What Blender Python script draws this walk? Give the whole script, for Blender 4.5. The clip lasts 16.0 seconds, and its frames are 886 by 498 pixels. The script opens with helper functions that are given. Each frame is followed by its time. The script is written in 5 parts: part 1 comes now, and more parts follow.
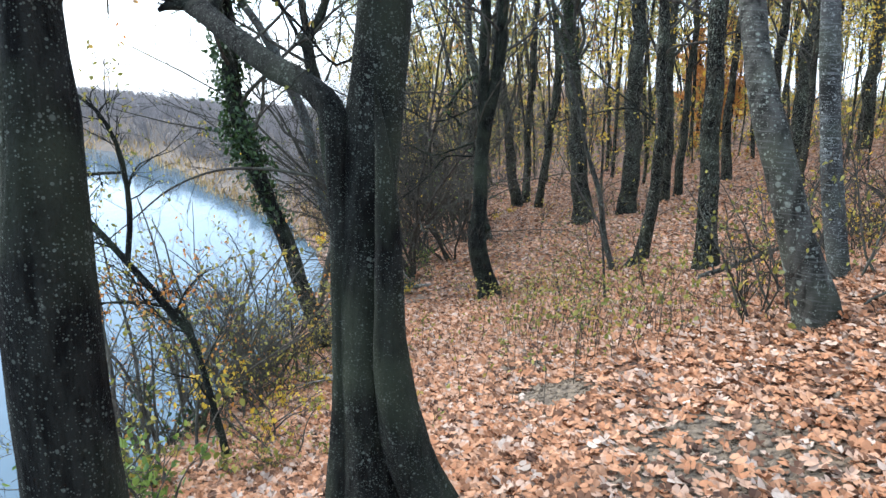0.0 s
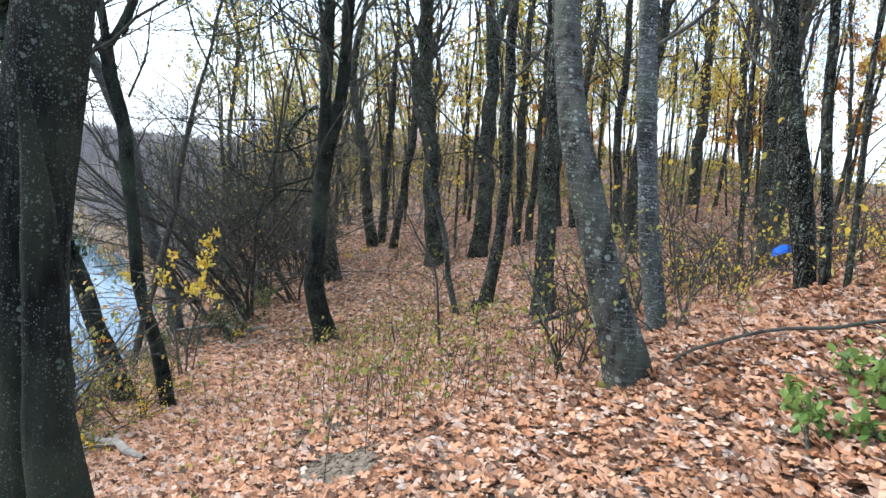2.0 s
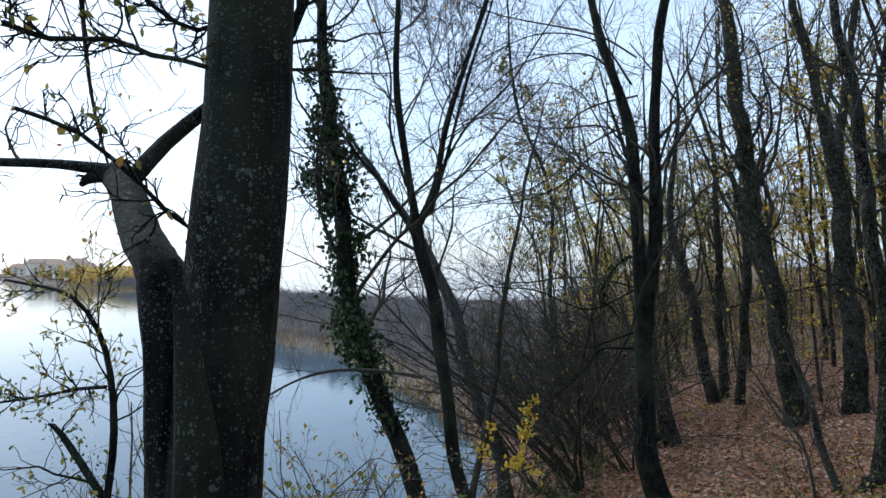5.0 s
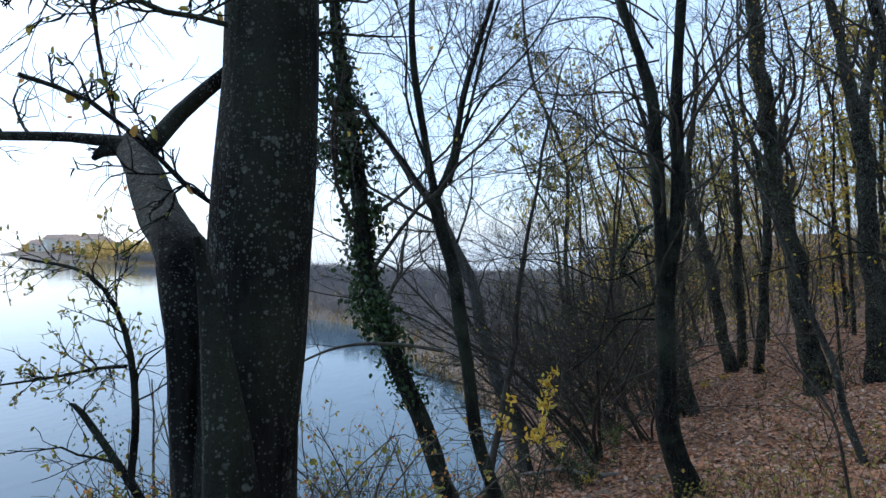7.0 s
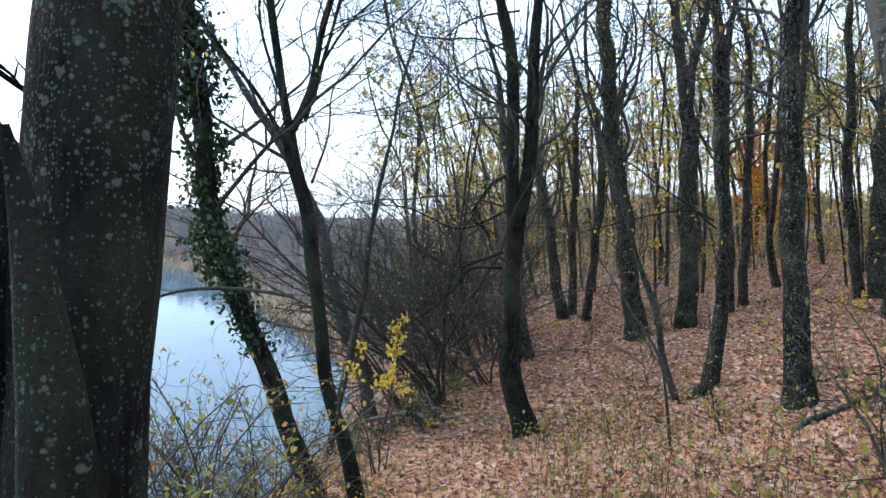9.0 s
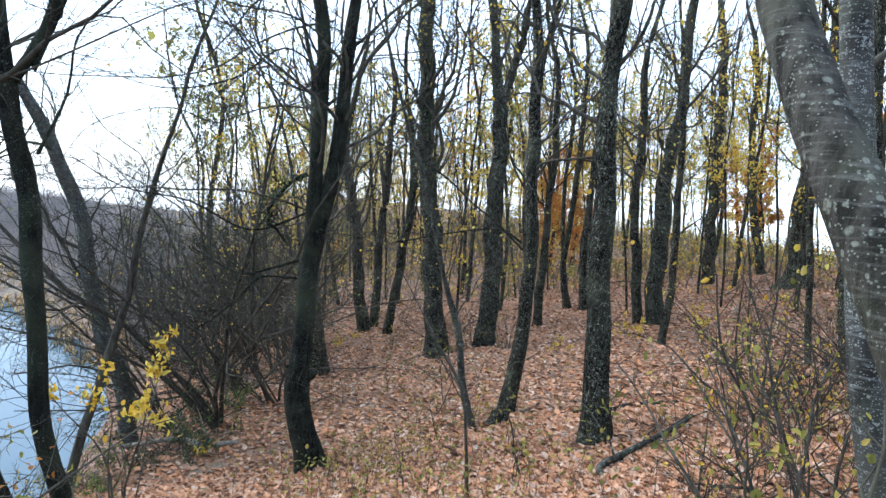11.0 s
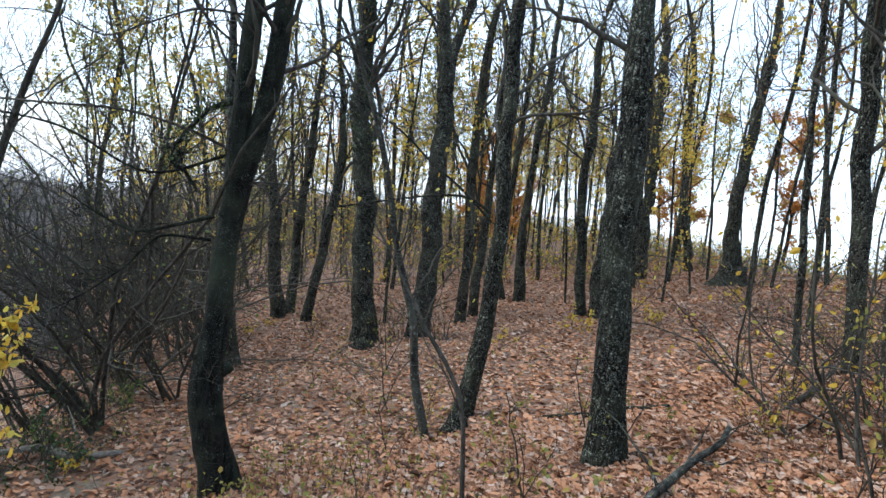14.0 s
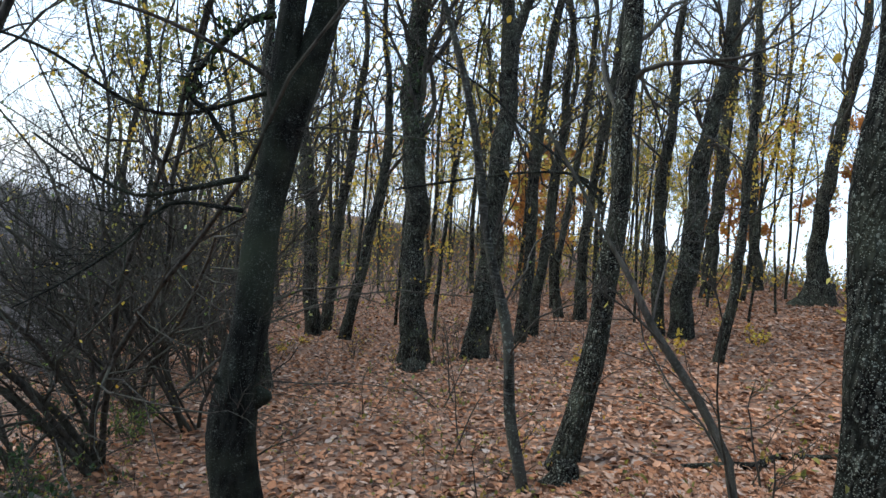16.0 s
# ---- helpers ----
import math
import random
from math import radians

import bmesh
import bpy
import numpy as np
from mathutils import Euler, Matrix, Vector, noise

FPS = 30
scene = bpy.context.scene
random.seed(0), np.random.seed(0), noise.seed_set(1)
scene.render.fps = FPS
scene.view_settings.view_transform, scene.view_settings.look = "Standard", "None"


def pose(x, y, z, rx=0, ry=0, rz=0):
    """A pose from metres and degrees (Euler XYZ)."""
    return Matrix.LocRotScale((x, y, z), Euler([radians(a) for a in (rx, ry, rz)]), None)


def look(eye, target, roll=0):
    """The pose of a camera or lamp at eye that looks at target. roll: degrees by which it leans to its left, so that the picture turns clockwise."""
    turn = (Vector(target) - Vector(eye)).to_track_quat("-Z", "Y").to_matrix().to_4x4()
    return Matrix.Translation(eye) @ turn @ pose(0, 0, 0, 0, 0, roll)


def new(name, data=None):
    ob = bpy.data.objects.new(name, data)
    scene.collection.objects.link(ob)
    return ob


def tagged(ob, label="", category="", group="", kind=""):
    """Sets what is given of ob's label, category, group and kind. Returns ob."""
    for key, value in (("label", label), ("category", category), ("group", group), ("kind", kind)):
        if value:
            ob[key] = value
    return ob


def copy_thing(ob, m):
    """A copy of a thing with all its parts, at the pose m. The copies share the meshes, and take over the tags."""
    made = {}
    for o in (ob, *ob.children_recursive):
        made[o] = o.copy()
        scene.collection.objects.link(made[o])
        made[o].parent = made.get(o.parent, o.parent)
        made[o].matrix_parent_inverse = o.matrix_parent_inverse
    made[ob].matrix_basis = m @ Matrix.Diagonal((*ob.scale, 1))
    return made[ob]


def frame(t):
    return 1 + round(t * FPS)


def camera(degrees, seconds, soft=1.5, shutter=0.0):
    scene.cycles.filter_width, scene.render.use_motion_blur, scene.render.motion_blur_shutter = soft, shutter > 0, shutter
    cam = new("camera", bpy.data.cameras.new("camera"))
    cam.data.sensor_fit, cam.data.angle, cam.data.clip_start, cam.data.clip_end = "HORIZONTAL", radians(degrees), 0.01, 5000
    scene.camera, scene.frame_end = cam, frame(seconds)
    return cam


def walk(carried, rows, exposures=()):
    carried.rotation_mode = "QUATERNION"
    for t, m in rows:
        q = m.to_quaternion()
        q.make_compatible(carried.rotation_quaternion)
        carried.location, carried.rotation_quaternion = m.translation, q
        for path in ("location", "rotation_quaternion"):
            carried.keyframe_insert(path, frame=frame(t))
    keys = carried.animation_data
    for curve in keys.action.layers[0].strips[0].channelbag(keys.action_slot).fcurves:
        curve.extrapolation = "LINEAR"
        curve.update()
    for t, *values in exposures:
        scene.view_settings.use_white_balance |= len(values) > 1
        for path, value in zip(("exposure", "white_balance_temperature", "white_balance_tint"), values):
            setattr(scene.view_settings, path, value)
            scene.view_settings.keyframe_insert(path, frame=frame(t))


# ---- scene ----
cam = camera(67.2, 16.0)
PATH = [
    (0, (0.077, 0.083, 1.467), (0.075, 2.022, 0.976), 2.8),
    (0.5, (0.278, 0.404, 1.462), (0.311, 2.348, 0.993), 2.8),
    (1, (0.544, 0.53, 1.437), (0.685, 2.475, 0.993), 3.5),
    (1.5, (0.61, 0.619, 1.397), (0.878, 2.559, 0.991), 5.1),
    (2, (0.611, 0.675, 1.385), (0.996, 2.608, 1.044), 6.7),
    (2.5, (0.533, 0.673, 1.41), (0.987, 2.607, 1.182), 8.4),
    (2.6, (0.518, 0.695, 1.426), (0.955, 2.636, 1.226), 8.5),
    (3, (0.511, 0.743, 1.433), (0.841, 2.713, 1.338), 7.2),
    (3.5, (0.565, 0.896, 1.374), (0.743, 2.887, 1.349), 5.5),
    (4, (0.749, 1.215, 1.353), (0.672, 3.213, 1.361), 3.7),
    (4.5, (0.765, 1.379, 1.369), (0.423, 3.349, 1.422), 1.5),
    (5, (0.731, 1.57, 1.389), (0.151, 3.484, 1.45), -0.5),
    (5.2, (0.766, 1.609, 1.394), (0.083, 3.489, 1.438), -1.3),
    (7.3, (0.601, 1.685, 1.403), (0.008, 3.594, 1.358), -1.0),
    (7.5, (0.588, 1.647, 1.407), (0.017, 3.562, 1.345), -0.9),
    (8, (0.483, 1.702, 1.358), (0.039, 3.649, 1.25), -0.5),
    (8.5, (0.455, 1.732, 1.375), (0.167, 3.704, 1.202), 0.4),
    (9, (0.443, 1.899, 1.345), (0.28, 3.884, 1.167), 1.5),
    (9.5, (0.543, 2.239, 1.355), (0.567, 4.233, 1.213), 3.8),
    (10, (0.579, 2.362, 1.379), (0.84, 4.342, 1.272), 6.3),
    (10.2, (0.579, 2.481, 1.374), (0.936, 4.447, 1.28), 6.6),
    (12.3, (0.648, 3.709, 1.256), (1.069, 5.654, 1.054), 7.2),
    (12.5, (0.623, 3.808, 1.245), (1.029, 5.755, 1.035), 7.0),
    (13, (0.547, 4.114, 1.131), (0.945, 6.065, 0.943), 7.3),
    (13.5, (0.548, 4.558, 0.993), (1.015, 6.496, 0.823), 7.6),
    (14, (0.492, 5.076, 0.798), (1.156, 6.96, 0.695), 9.6),
    (14.5, (0.51, 5.705, 0.603), (1.34, 7.524, 0.55), 11.3),
    (15, (0.456, 6.237, 0.472), (1.296, 8.052, 0.442), 11.8),
    (15.5, (0.475, 6.914, 0.34), (1.157, 8.793, 0.29), 10.9),
    (16, (0.541, 7.328, 0.223), (1.12, 9.242, 0.175), 9.9),
]
# the camera's light and white balance follow the clip's auto exposure
EXPOSURES = [(t, e + 1.74, k, 7) for t, e, k in ((0, 0.17, 6000), (2.5, 0.17, 6000), (3.5, 0.0, 5950), (4, -0.28, 5900), (4.5, -0.6, 5850), (5, -1.25, 5850), (5.3, -1.3, 5750), (7.4, -1.1, 5500), (8, -0.85, 5600), (9, -0.3, 5800), (9.6, 0.0, 5900), (10.2, 0.05, 5900), (12.5, -0.2, 6000), (14, -0.34, 6000), (15, -0.48, 6000), (16, -0.6, 6000))]
walk(cam, [(t, look(eye, target, roll)) for t, eye, target, roll in PATH], EXPOSURES)

# ---- world and light: a pale evening sky, the wood itself in shade ----
world = bpy.data.worlds.new("sky")
scene.world = world
world.use_nodes = True
wn, wl = world.node_tree.nodes, world.node_tree.links
sky = wn.new("ShaderNodeTexSky")
sky.sky_type = "NISHITA"
sky.sun_disc = False
sky.sun_elevation, sky.sun_rotation = radians(38), radians(-62)
sky.air_density, sky.dust_density, sky.ozone_density = 1.0, 1.3, 1.4
wn["Background"].inputs["Strength"].default_value = 0.126
# a thin veil of high cloud, uneven, whitens the blue
veil = wn.new("ShaderNodeTexNoise")
veil.inputs["Scale"].default_value, veil.inputs["Detail"].default_value = 2.2, 6
span = wn.new("ShaderNodeMapping")
span.inputs["Scale"].default_value = (1, 1, 4)
wl.new(wn.new("ShaderNodeTexCoord").outputs["Generated"], span.inputs["Vector"])
wl.new(span.outputs[0], veil.inputs["Vector"])
thick = wn.new("ShaderNodeMapRange")
thick.inputs["From Min"].default_value, thick.inputs["From Max"].default_value = 0.3, 0.75
thick.inputs["To Min"].default_value, thick.inputs["To Max"].default_value = 0.45, 0.8
wl.new(veil.outputs[0], thick.inputs["Value"])
clouded = wn.new("ShaderNodeMix")
clouded.data_type = "RGBA"
clouded.inputs[7].default_value = (6.0, 6.9, 8.1, 1)
wl.new(thick.outputs[0], clouded.inputs[0])
wl.new(sky.outputs[0], clouded.inputs[6])
wl.new(clouded.outputs[2], wn["Background"].inputs["Color"])
sun = new("sun", bpy.data.lights.new("sun", "SUN"))
sun.data.energy, sun.data.angle, sun.data.color = 1.5, radians(20), (1.0, 0.96, 0.9)
sun.matrix_world = look((-69, 37, 61), (0, 0, 0))


# ---- materials ----
def material(name, rough=0.85):
    m = bpy.data.materials.new(name)
    m.use_nodes = True
    n, l = m.node_tree.nodes, m.node_tree.links
    b = n["Principled BSDF"]
    b.inputs["Roughness"].default_value = rough
    return m, n, l, b


def ramp_node(n, stops):
    r = n.new("ShaderNodeValToRGB")
    e = r.color_ramp.elements
    while len(e) < len(stops):
        e.new(0.5)
    for k, (at, c) in zip(e, stops):
        k.position, k.color = at, (*c, 1)
    return r


def mixed(n, l, fac, a, b, kind="MIX"):
    x = n.new("ShaderNodeMix")
    x.data_type, x.blend_type = "RGBA", kind
    for sock, v in ((x.inputs[0], fac), (x.inputs[6], a), (x.inputs[7], b)):
        if isinstance(v, (int, float)):
            sock.default_value = v
        elif isinstance(v, tuple):
            sock.default_value = (*v, 1)
        else:
            l.new(v, sock)
    return x.outputs[2]


def texture(n, l, kind, coord, scale, **kw):
    t = n.new("ShaderNodeTex" + kind)
    l.new(coord, t.inputs["Vector"])
    t.inputs["Scale"].default_value = scale
    for k, v in kw.items():
        t.inputs[k.capitalize()].default_value = v
    return t


def stretched(n, l, sx, sy, sz):
    c = n.new("ShaderNodeNewGeometry").outputs["Position"]
    m = n.new("ShaderNodeMapping")
    m.inputs["Scale"].default_value = (sx, sy, sz)
    l.new(c, m.inputs["Vector"])
    return m.outputs[0], c


def relief(n, l, b, height, strength, distance):
    bump = n.new("ShaderNodeBump")
    bump.inputs["Strength"].default_value, bump.inputs["Distance"].default_value = strength, distance
    l.new(height, bump.inputs["Height"])
    l.new(bump.outputs[0], b.inputs["Normal"])


def bark(name, dark, mid, lichen, spots=0.5, fissure=0.6, fine=26, bands=None, crust=((95, 0.3, 0.5), (30, 0.24, 0.86)), plates=0):
    m, n, l, b = material(name, 0.9)
    b.inputs["Specular IOR Level"].default_value = 0.12
    v, c = stretched(n, l, 1, 1, 0.22)
    streak = texture(n, l, "Noise", v, fine, detail=6, roughness=0.65)
    patch = texture(n, l, "Noise", c, 2.3, detail=4)
    grain = texture(n, l, "Noise", c, 120, detail=3)
    # fissure shade is put into the colour, as the bump alone looks flat
    col = mixed(n, l, ramp_node(n, [(0.41, (0, 0, 0)), (0.6, (1, 1, 1))]).outputs[0], dark, mid)
    l.new(streak.outputs[0], col.node.inputs[0].links[0].from_node.inputs[0])
    if plates:
        long, _ = stretched(n, l, 1, 1, 0.3)
        bent = mixed(n, l, 0.05, long, texture(n, l, "Noise", c, 9, detail=3).outputs["Color"], "ADD")
        crack = texture(n, l, "Voronoi", bent, plates)
        crack.feature = "DISTANCE_TO_EDGE"
        # painted relief: crack shade multiplied in, ridges brightened
        ridge = ramp_node(n, [(0.02, (0.08, 0.08, 0.08)), (0.16, (0.85, 0.85, 0.85)), (0.45, (1.8, 1.8, 1.7))])
        l.new(crack.outputs["Distance"], ridge.inputs[0])
        col = mixed(n, l, 1.0, col, ridge.outputs[0], "MULTIPLY")
    moss = ramp_node(n, [(0.45, (0, 0, 0)), (0.72, (1, 1, 1))])
    l.new(patch.outputs[0], moss.inputs[0])
    col = mixed(n, l, moss.outputs[0], col, tuple(0.45 * a + 0.55 * k for a, k in zip((0.05, 0.062, 0.035), mid)))
    if bands:
        flat, _ = stretched(n, l, 1.6, 1.6, 16)
        ring = texture(n, l, "Noise", flat, 4, detail=4)
        pale = ramp_node(n, [(0.53, (0, 0, 0)), (0.7, (0.8, 0.8, 0.8))])
        l.new(ring.outputs[0], pale.inputs[0])
        col = mixed(n, l, pale.outputs[0], col, bands)
    warp = texture(n, l, "Noise", c, 14, detail=3)
    patchy = texture(n, l, "Noise", c, 5, detail=3)
    for scale, reach, few in crust:
        cell = texture(n, l, "Voronoi", c, scale)
        pick = n.new("ShaderNodeSeparateColor")
        l.new(cell.outputs["Color"], pick.inputs[0])
        some = ramp_node(n, [(few, (0, 0, 0)), (few + 0.03, (1, 1, 1))])
        tally = n.new("ShaderNodeMath")
        tally.operation = "MULTIPLY_ADD"
        l.new(patchy.outputs[0], tally.inputs[0])
        tally.inputs[1].default_value = 1.2
        tally.inputs[2].default_value = -0.6
        both_in = n.new("ShaderNodeMath")
        l.new(tally.outputs[0], both_in.inputs[0])
        l.new(pick.outputs[0], both_in.inputs[1])
        l.new(both_in.outputs[0], some.inputs[0])
        far = n.new("ShaderNodeMath")
        far.operation = "MULTIPLY_ADD"
        l.new(warp.outputs[0], far.inputs[0])
        far.inputs[1].default_value = -2 * reach
        l.new(cell.outputs["Distance"], far.inputs[2])
        spot = ramp_node(n, [(0.0, (spots, spots, spots)), (0.1, (0, 0, 0))])
        l.new(far.outputs[0], spot.inputs[0])
        both = mixed(n, l, 1.0, spot.outputs[0], some.outputs[0], "MULTIPLY")
        col = mixed(n, l, both, col, lichen)
    col = mixed(n, l, 0.35, col, mixed(n, l, grain.outputs[0], (0.35, 0.35, 0.35), (1.3, 1.3, 1.3)), "MULTIPLY")
    l.new(col, b.inputs["Base Color"])
    add = n.new("ShaderNodeMath")
    add.operation = "MULTIPLY_ADD"
    l.new(grain.outputs[0], add.inputs[0])
    add.inputs[1].default_value = 0.25
    l.new(streak.outputs[0], add.inputs[2])
    high = add.outputs[0]
    if plates:
        both = n.new("ShaderNodeMath")
        l.new(high, both.inputs[0])
        l.new(ridge.outputs[0], both.inputs[1])
        high = both.outputs[0]
    relief(n, l, b, high, fissure, 0.03)
    return m


# near-black: the trunks' shaded side is put into the whole bark colour
BARK_SHADED = bark("bark_hornbeam_shaded", (0.002, 0.002, 0.0018), (0.0145, 0.0152, 0.0128), (0.17, 0.19, 0.16), 0.38, 1.0, 20, None, ((140, 0.27, 0.66), (70, 0.25, 0.84), (34, 0.22, 0.95)))
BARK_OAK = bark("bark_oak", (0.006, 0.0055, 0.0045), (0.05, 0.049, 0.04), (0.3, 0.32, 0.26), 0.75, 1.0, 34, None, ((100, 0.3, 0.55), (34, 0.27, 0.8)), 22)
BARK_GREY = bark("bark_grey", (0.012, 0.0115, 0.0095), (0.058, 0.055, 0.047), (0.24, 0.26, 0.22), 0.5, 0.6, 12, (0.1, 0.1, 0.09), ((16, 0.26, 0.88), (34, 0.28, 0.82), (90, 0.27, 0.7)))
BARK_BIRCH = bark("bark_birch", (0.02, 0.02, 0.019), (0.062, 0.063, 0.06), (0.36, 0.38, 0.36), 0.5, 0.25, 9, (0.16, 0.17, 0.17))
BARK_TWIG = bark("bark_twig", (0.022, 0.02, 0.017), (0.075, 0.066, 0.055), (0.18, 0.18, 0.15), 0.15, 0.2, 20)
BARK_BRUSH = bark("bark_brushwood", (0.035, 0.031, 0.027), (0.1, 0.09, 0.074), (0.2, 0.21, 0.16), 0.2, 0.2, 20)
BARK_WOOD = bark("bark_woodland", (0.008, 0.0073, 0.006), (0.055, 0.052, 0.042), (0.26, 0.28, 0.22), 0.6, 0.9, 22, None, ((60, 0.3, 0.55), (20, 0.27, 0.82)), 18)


def leaf(name, stops, rough=0.7, glow=0.25):
    m, n, l, b = material(name, rough)
    b.inputs["Specular IOR Level"].default_value = 0.3
    g = n.new("ShaderNodeNewGeometry")
    r = ramp_node(n, stops)
    l.new(g.outputs["Random Per Island"], r.inputs[0])
    t = texture(n, l, "Noise", g.outputs["Position"], 70, detail=3)
    col = mixed(n, l, 0.5, r.outputs[0], mixed(n, l, t.outputs[0], (0.45, 0.42, 0.4), (1.35, 1.35, 1.35)), "MULTIPLY")
    l.new(col, b.inputs["Base Color"])
    if glow:
        tr = n.new("ShaderNodeBsdfTranslucent")
        l.new(col, tr.inputs["Color"])
        mx = n.new("ShaderNodeMixShader")
        mx.inputs[0].default_value = glow
        l.new(b.outputs[0], mx.inputs[1])
        l.new(tr.outputs[0], mx.inputs[2])
        l.new(mx.outputs[0], n["Material Output"].inputs["Surface"])
    return m


LITTER_STOPS = [(0.0, (0.06, 0.031, 0.02)), (0.16, (0.18, 0.083, 0.042)), (0.36, (0.37, 0.165, 0.078)), (0.62, (0.44, 0.228, 0.124)), (0.84, (0.44, 0.275, 0.185)), (0.96, (0.42, 0.31, 0.24)), (1.0, (0.46, 0.37, 0.3))]
LITTER = leaf("leaf_litter", LITTER_STOPS, 0.8, 0)
YELLOW = leaf("leaf_yellow", [(0, (0.5, 0.3, 0.03)), (0.5, (0.62, 0.43, 0.05)), (1, (0.5, 0.46, 0.1))], 0.6, 0.4)
OLIVE = leaf("leaf_olive", [(0, (0.12, 0.13, 0.03)), (0.4, (0.2, 0.2, 0.045)), (0.75, (0.34, 0.29, 0.06)), (1, (0.36, 0.22, 0.06))], 0.6, 0.4)
ORANGE = leaf("leaf_orange", [(0, (0.36, 0.14, 0.03)), (0.5, (0.5, 0.2, 0.04)), (1, (0.5, 0.28, 0.07))], 0.6, 0.35)
# bright gold: low sunlight on the far shore is put into the leaf colour
SUNLIT_GOLD = leaf("leaf_gold_sunlit", [(0, (0.3, 0.17, 0.06)), (0.4, (0.6, 0.4, 0.1)), (0.8, (0.7, 0.52, 0.2)), (1, (0.35, 0.3, 0.12))], 0.8, 0.3)
IVY = leaf("leaf_ivy", [(0, (0.012, 0.028, 0.008)), (0.6, (0.03, 0.06, 0.016)), (1, (0.06, 0.1, 0.03))], 0.35, 0.15)
GREEN = leaf("leaf_green", [(0, (0.07, 0.13, 0.025)), (1, (0.2, 0.27, 0.06))], 0.5, 0.3)


def ground_material():
    m, n, l, b = material("leafy_ground", 0.9)
    c = n.new("ShaderNodeNewGeometry").outputs["Position"]
    wob = texture(n, l, "Noise", c, 7, detail=2)
    off = mixed(n, l, 0.06, c, wob.outputs["Color"], "ADD")
    cell = texture(n, l, "Voronoi", off, 13, randomness=1)
    sep = n.new("ShaderNodeSeparateColor")
    l.new(cell.outputs["Color"], sep.inputs[0])
    # litter colours darkened: the shade in the gaps between the leaves is painted here
    shaded_litter = ramp_node(n, [(p, tuple(0.45 * k for k in q)) for p, q in LITTER_STOPS])
    l.new(sep.outputs[0], shaded_litter.inputs[0])
    soil_t = texture(n, l, "Noise", c, 30, detail=6)
    soil = ramp_node(n, [(0.3, (0.06, 0.042, 0.027)), (0.7, (0.2, 0.15, 0.1))])
    l.new(soil_t.outputs[0], soil.inputs[0])
    where = texture(n, l, "Noise", c, 0.8, detail=5, roughness=0.6)
    mask = ramp_node(n, [(0.6, (0, 0, 0)), (0.72, (1, 1, 1))])
    l.new(where.outputs[0], mask.inputs[0])
    floor_col = mixed(n, l, mask.outputs[0], shaded_litter.outputs[0], soil.outputs[0])
    for px, py, pz, reach in ((1.35, 2.85, -0.1, 0.85), (0.85, 4.2, -0.5, 0.55), (0.8, 5.2, -0.8, 0.5), (0.75, 5.9, -1.05, 0.35), (-0.5, 13.5, -3.05, 0.35)):
        dist = n.new("ShaderNodeVectorMath")
        dist.operation = "DISTANCE"
        l.new(off, dist.inputs[0])
        dist.inputs[1].default_value = (px, py, pz)
        worn = n.new("ShaderNodeMapRange")
        worn.inputs["From Min"].default_value, worn.inputs["From Max"].default_value = reach, 0.55 * reach
        l.new(dist.outputs["Value"], worn.inputs["Value"])
        floor_col = mixed(n, l, worn.outputs[0], floor_col, soil.outputs[0])
    grass = ramp_node(n, [(0.3, (0.08, 0.065, 0.055)), (0.6, (0.15, 0.115, 0.085)), (0.8, (0.21, 0.155, 0.09))])
    l.new(texture(n, l, "Noise", c, 0.35, detail=8, roughness=0.7).outputs[0], grass.inputs[0])
    sep_xyz = n.new("ShaderNodeSeparateXYZ")
    l.new(c, sep_xyz.inputs[0])
    edge = n.new("ShaderNodeMapRange")
    edge.inputs["From Min"].default_value, edge.inputs["From Max"].default_value = -4, -9
    l.new(sep_xyz.outputs[0], edge.inputs["Value"])
    l.new(mixed(n, l, edge.outputs[0], floor_col, grass.outputs[0]), b.inputs["Base Color"])
    h = n.new("ShaderNodeMath")
    h.operation = "ADD"
    l.new(sep.outputs[1], h.inputs[0])
    l.new(soil_t.outputs[0], h.inputs[1])
    relief(n, l, b, h.outputs[0], 0.8, 0.05)
    return m


def water_material():
    m, n, l, b = material("lake_water", 0.05)
    b.inputs["Base Color"].default_value = (0.06, 0.1, 0.13, 1)
    b.inputs["IOR"].default_value = 1.33
    v, c = stretched(n, l, 1, 0.45, 1)
    t = texture(n, l, "Noise", v, 2.2, detail=5)
    relief(n, l, b, t.outputs[0], 0.12, 0.06)
    return m


def plain(name, stops, scale, rough, bump=0.2):
    m, n, l, b = material(name, rough)
    c = n.new("ShaderNodeNewGeometry").outputs["Position"]
    t = texture(n, l, "Noise", c, scale, detail=5)
    r = ramp_node(n, stops)
    l.new(t.outputs[0], r.inputs[0])
    l.new(r.outputs[0], b.inputs["Base Color"])
    relief(n, l, b, t.outputs[0], bump, 0.02)
    return m


SOIL = plain("dry_soil", [(0.3, (0.07, 0.05, 0.033)), (0.7, (0.22, 0.17, 0.12))], 40, 0.95, 0.5)
GROUND, LAKE = ground_material(), water_material()
RIBBON = plain("blue_plastic", [(0.3, (0.01, 0.12, 0.75)), (0.7, (0.02, 0.2, 0.95))], 30, 0.35)
DEADWOOD = plain("dead_wood", [(0.3, (0.09, 0.078, 0.063)), (0.7, (0.27, 0.24, 0.2))], 18, 0.9, 0.6)
# pale greyish mauve: the haze of distance is mixed into the twig colour
HAZY_SCRUB = plain("far_scrub", [(0.3, (0.15, 0.14, 0.145)), (0.7, (0.3, 0.27, 0.26))], 0.6, 0.95)
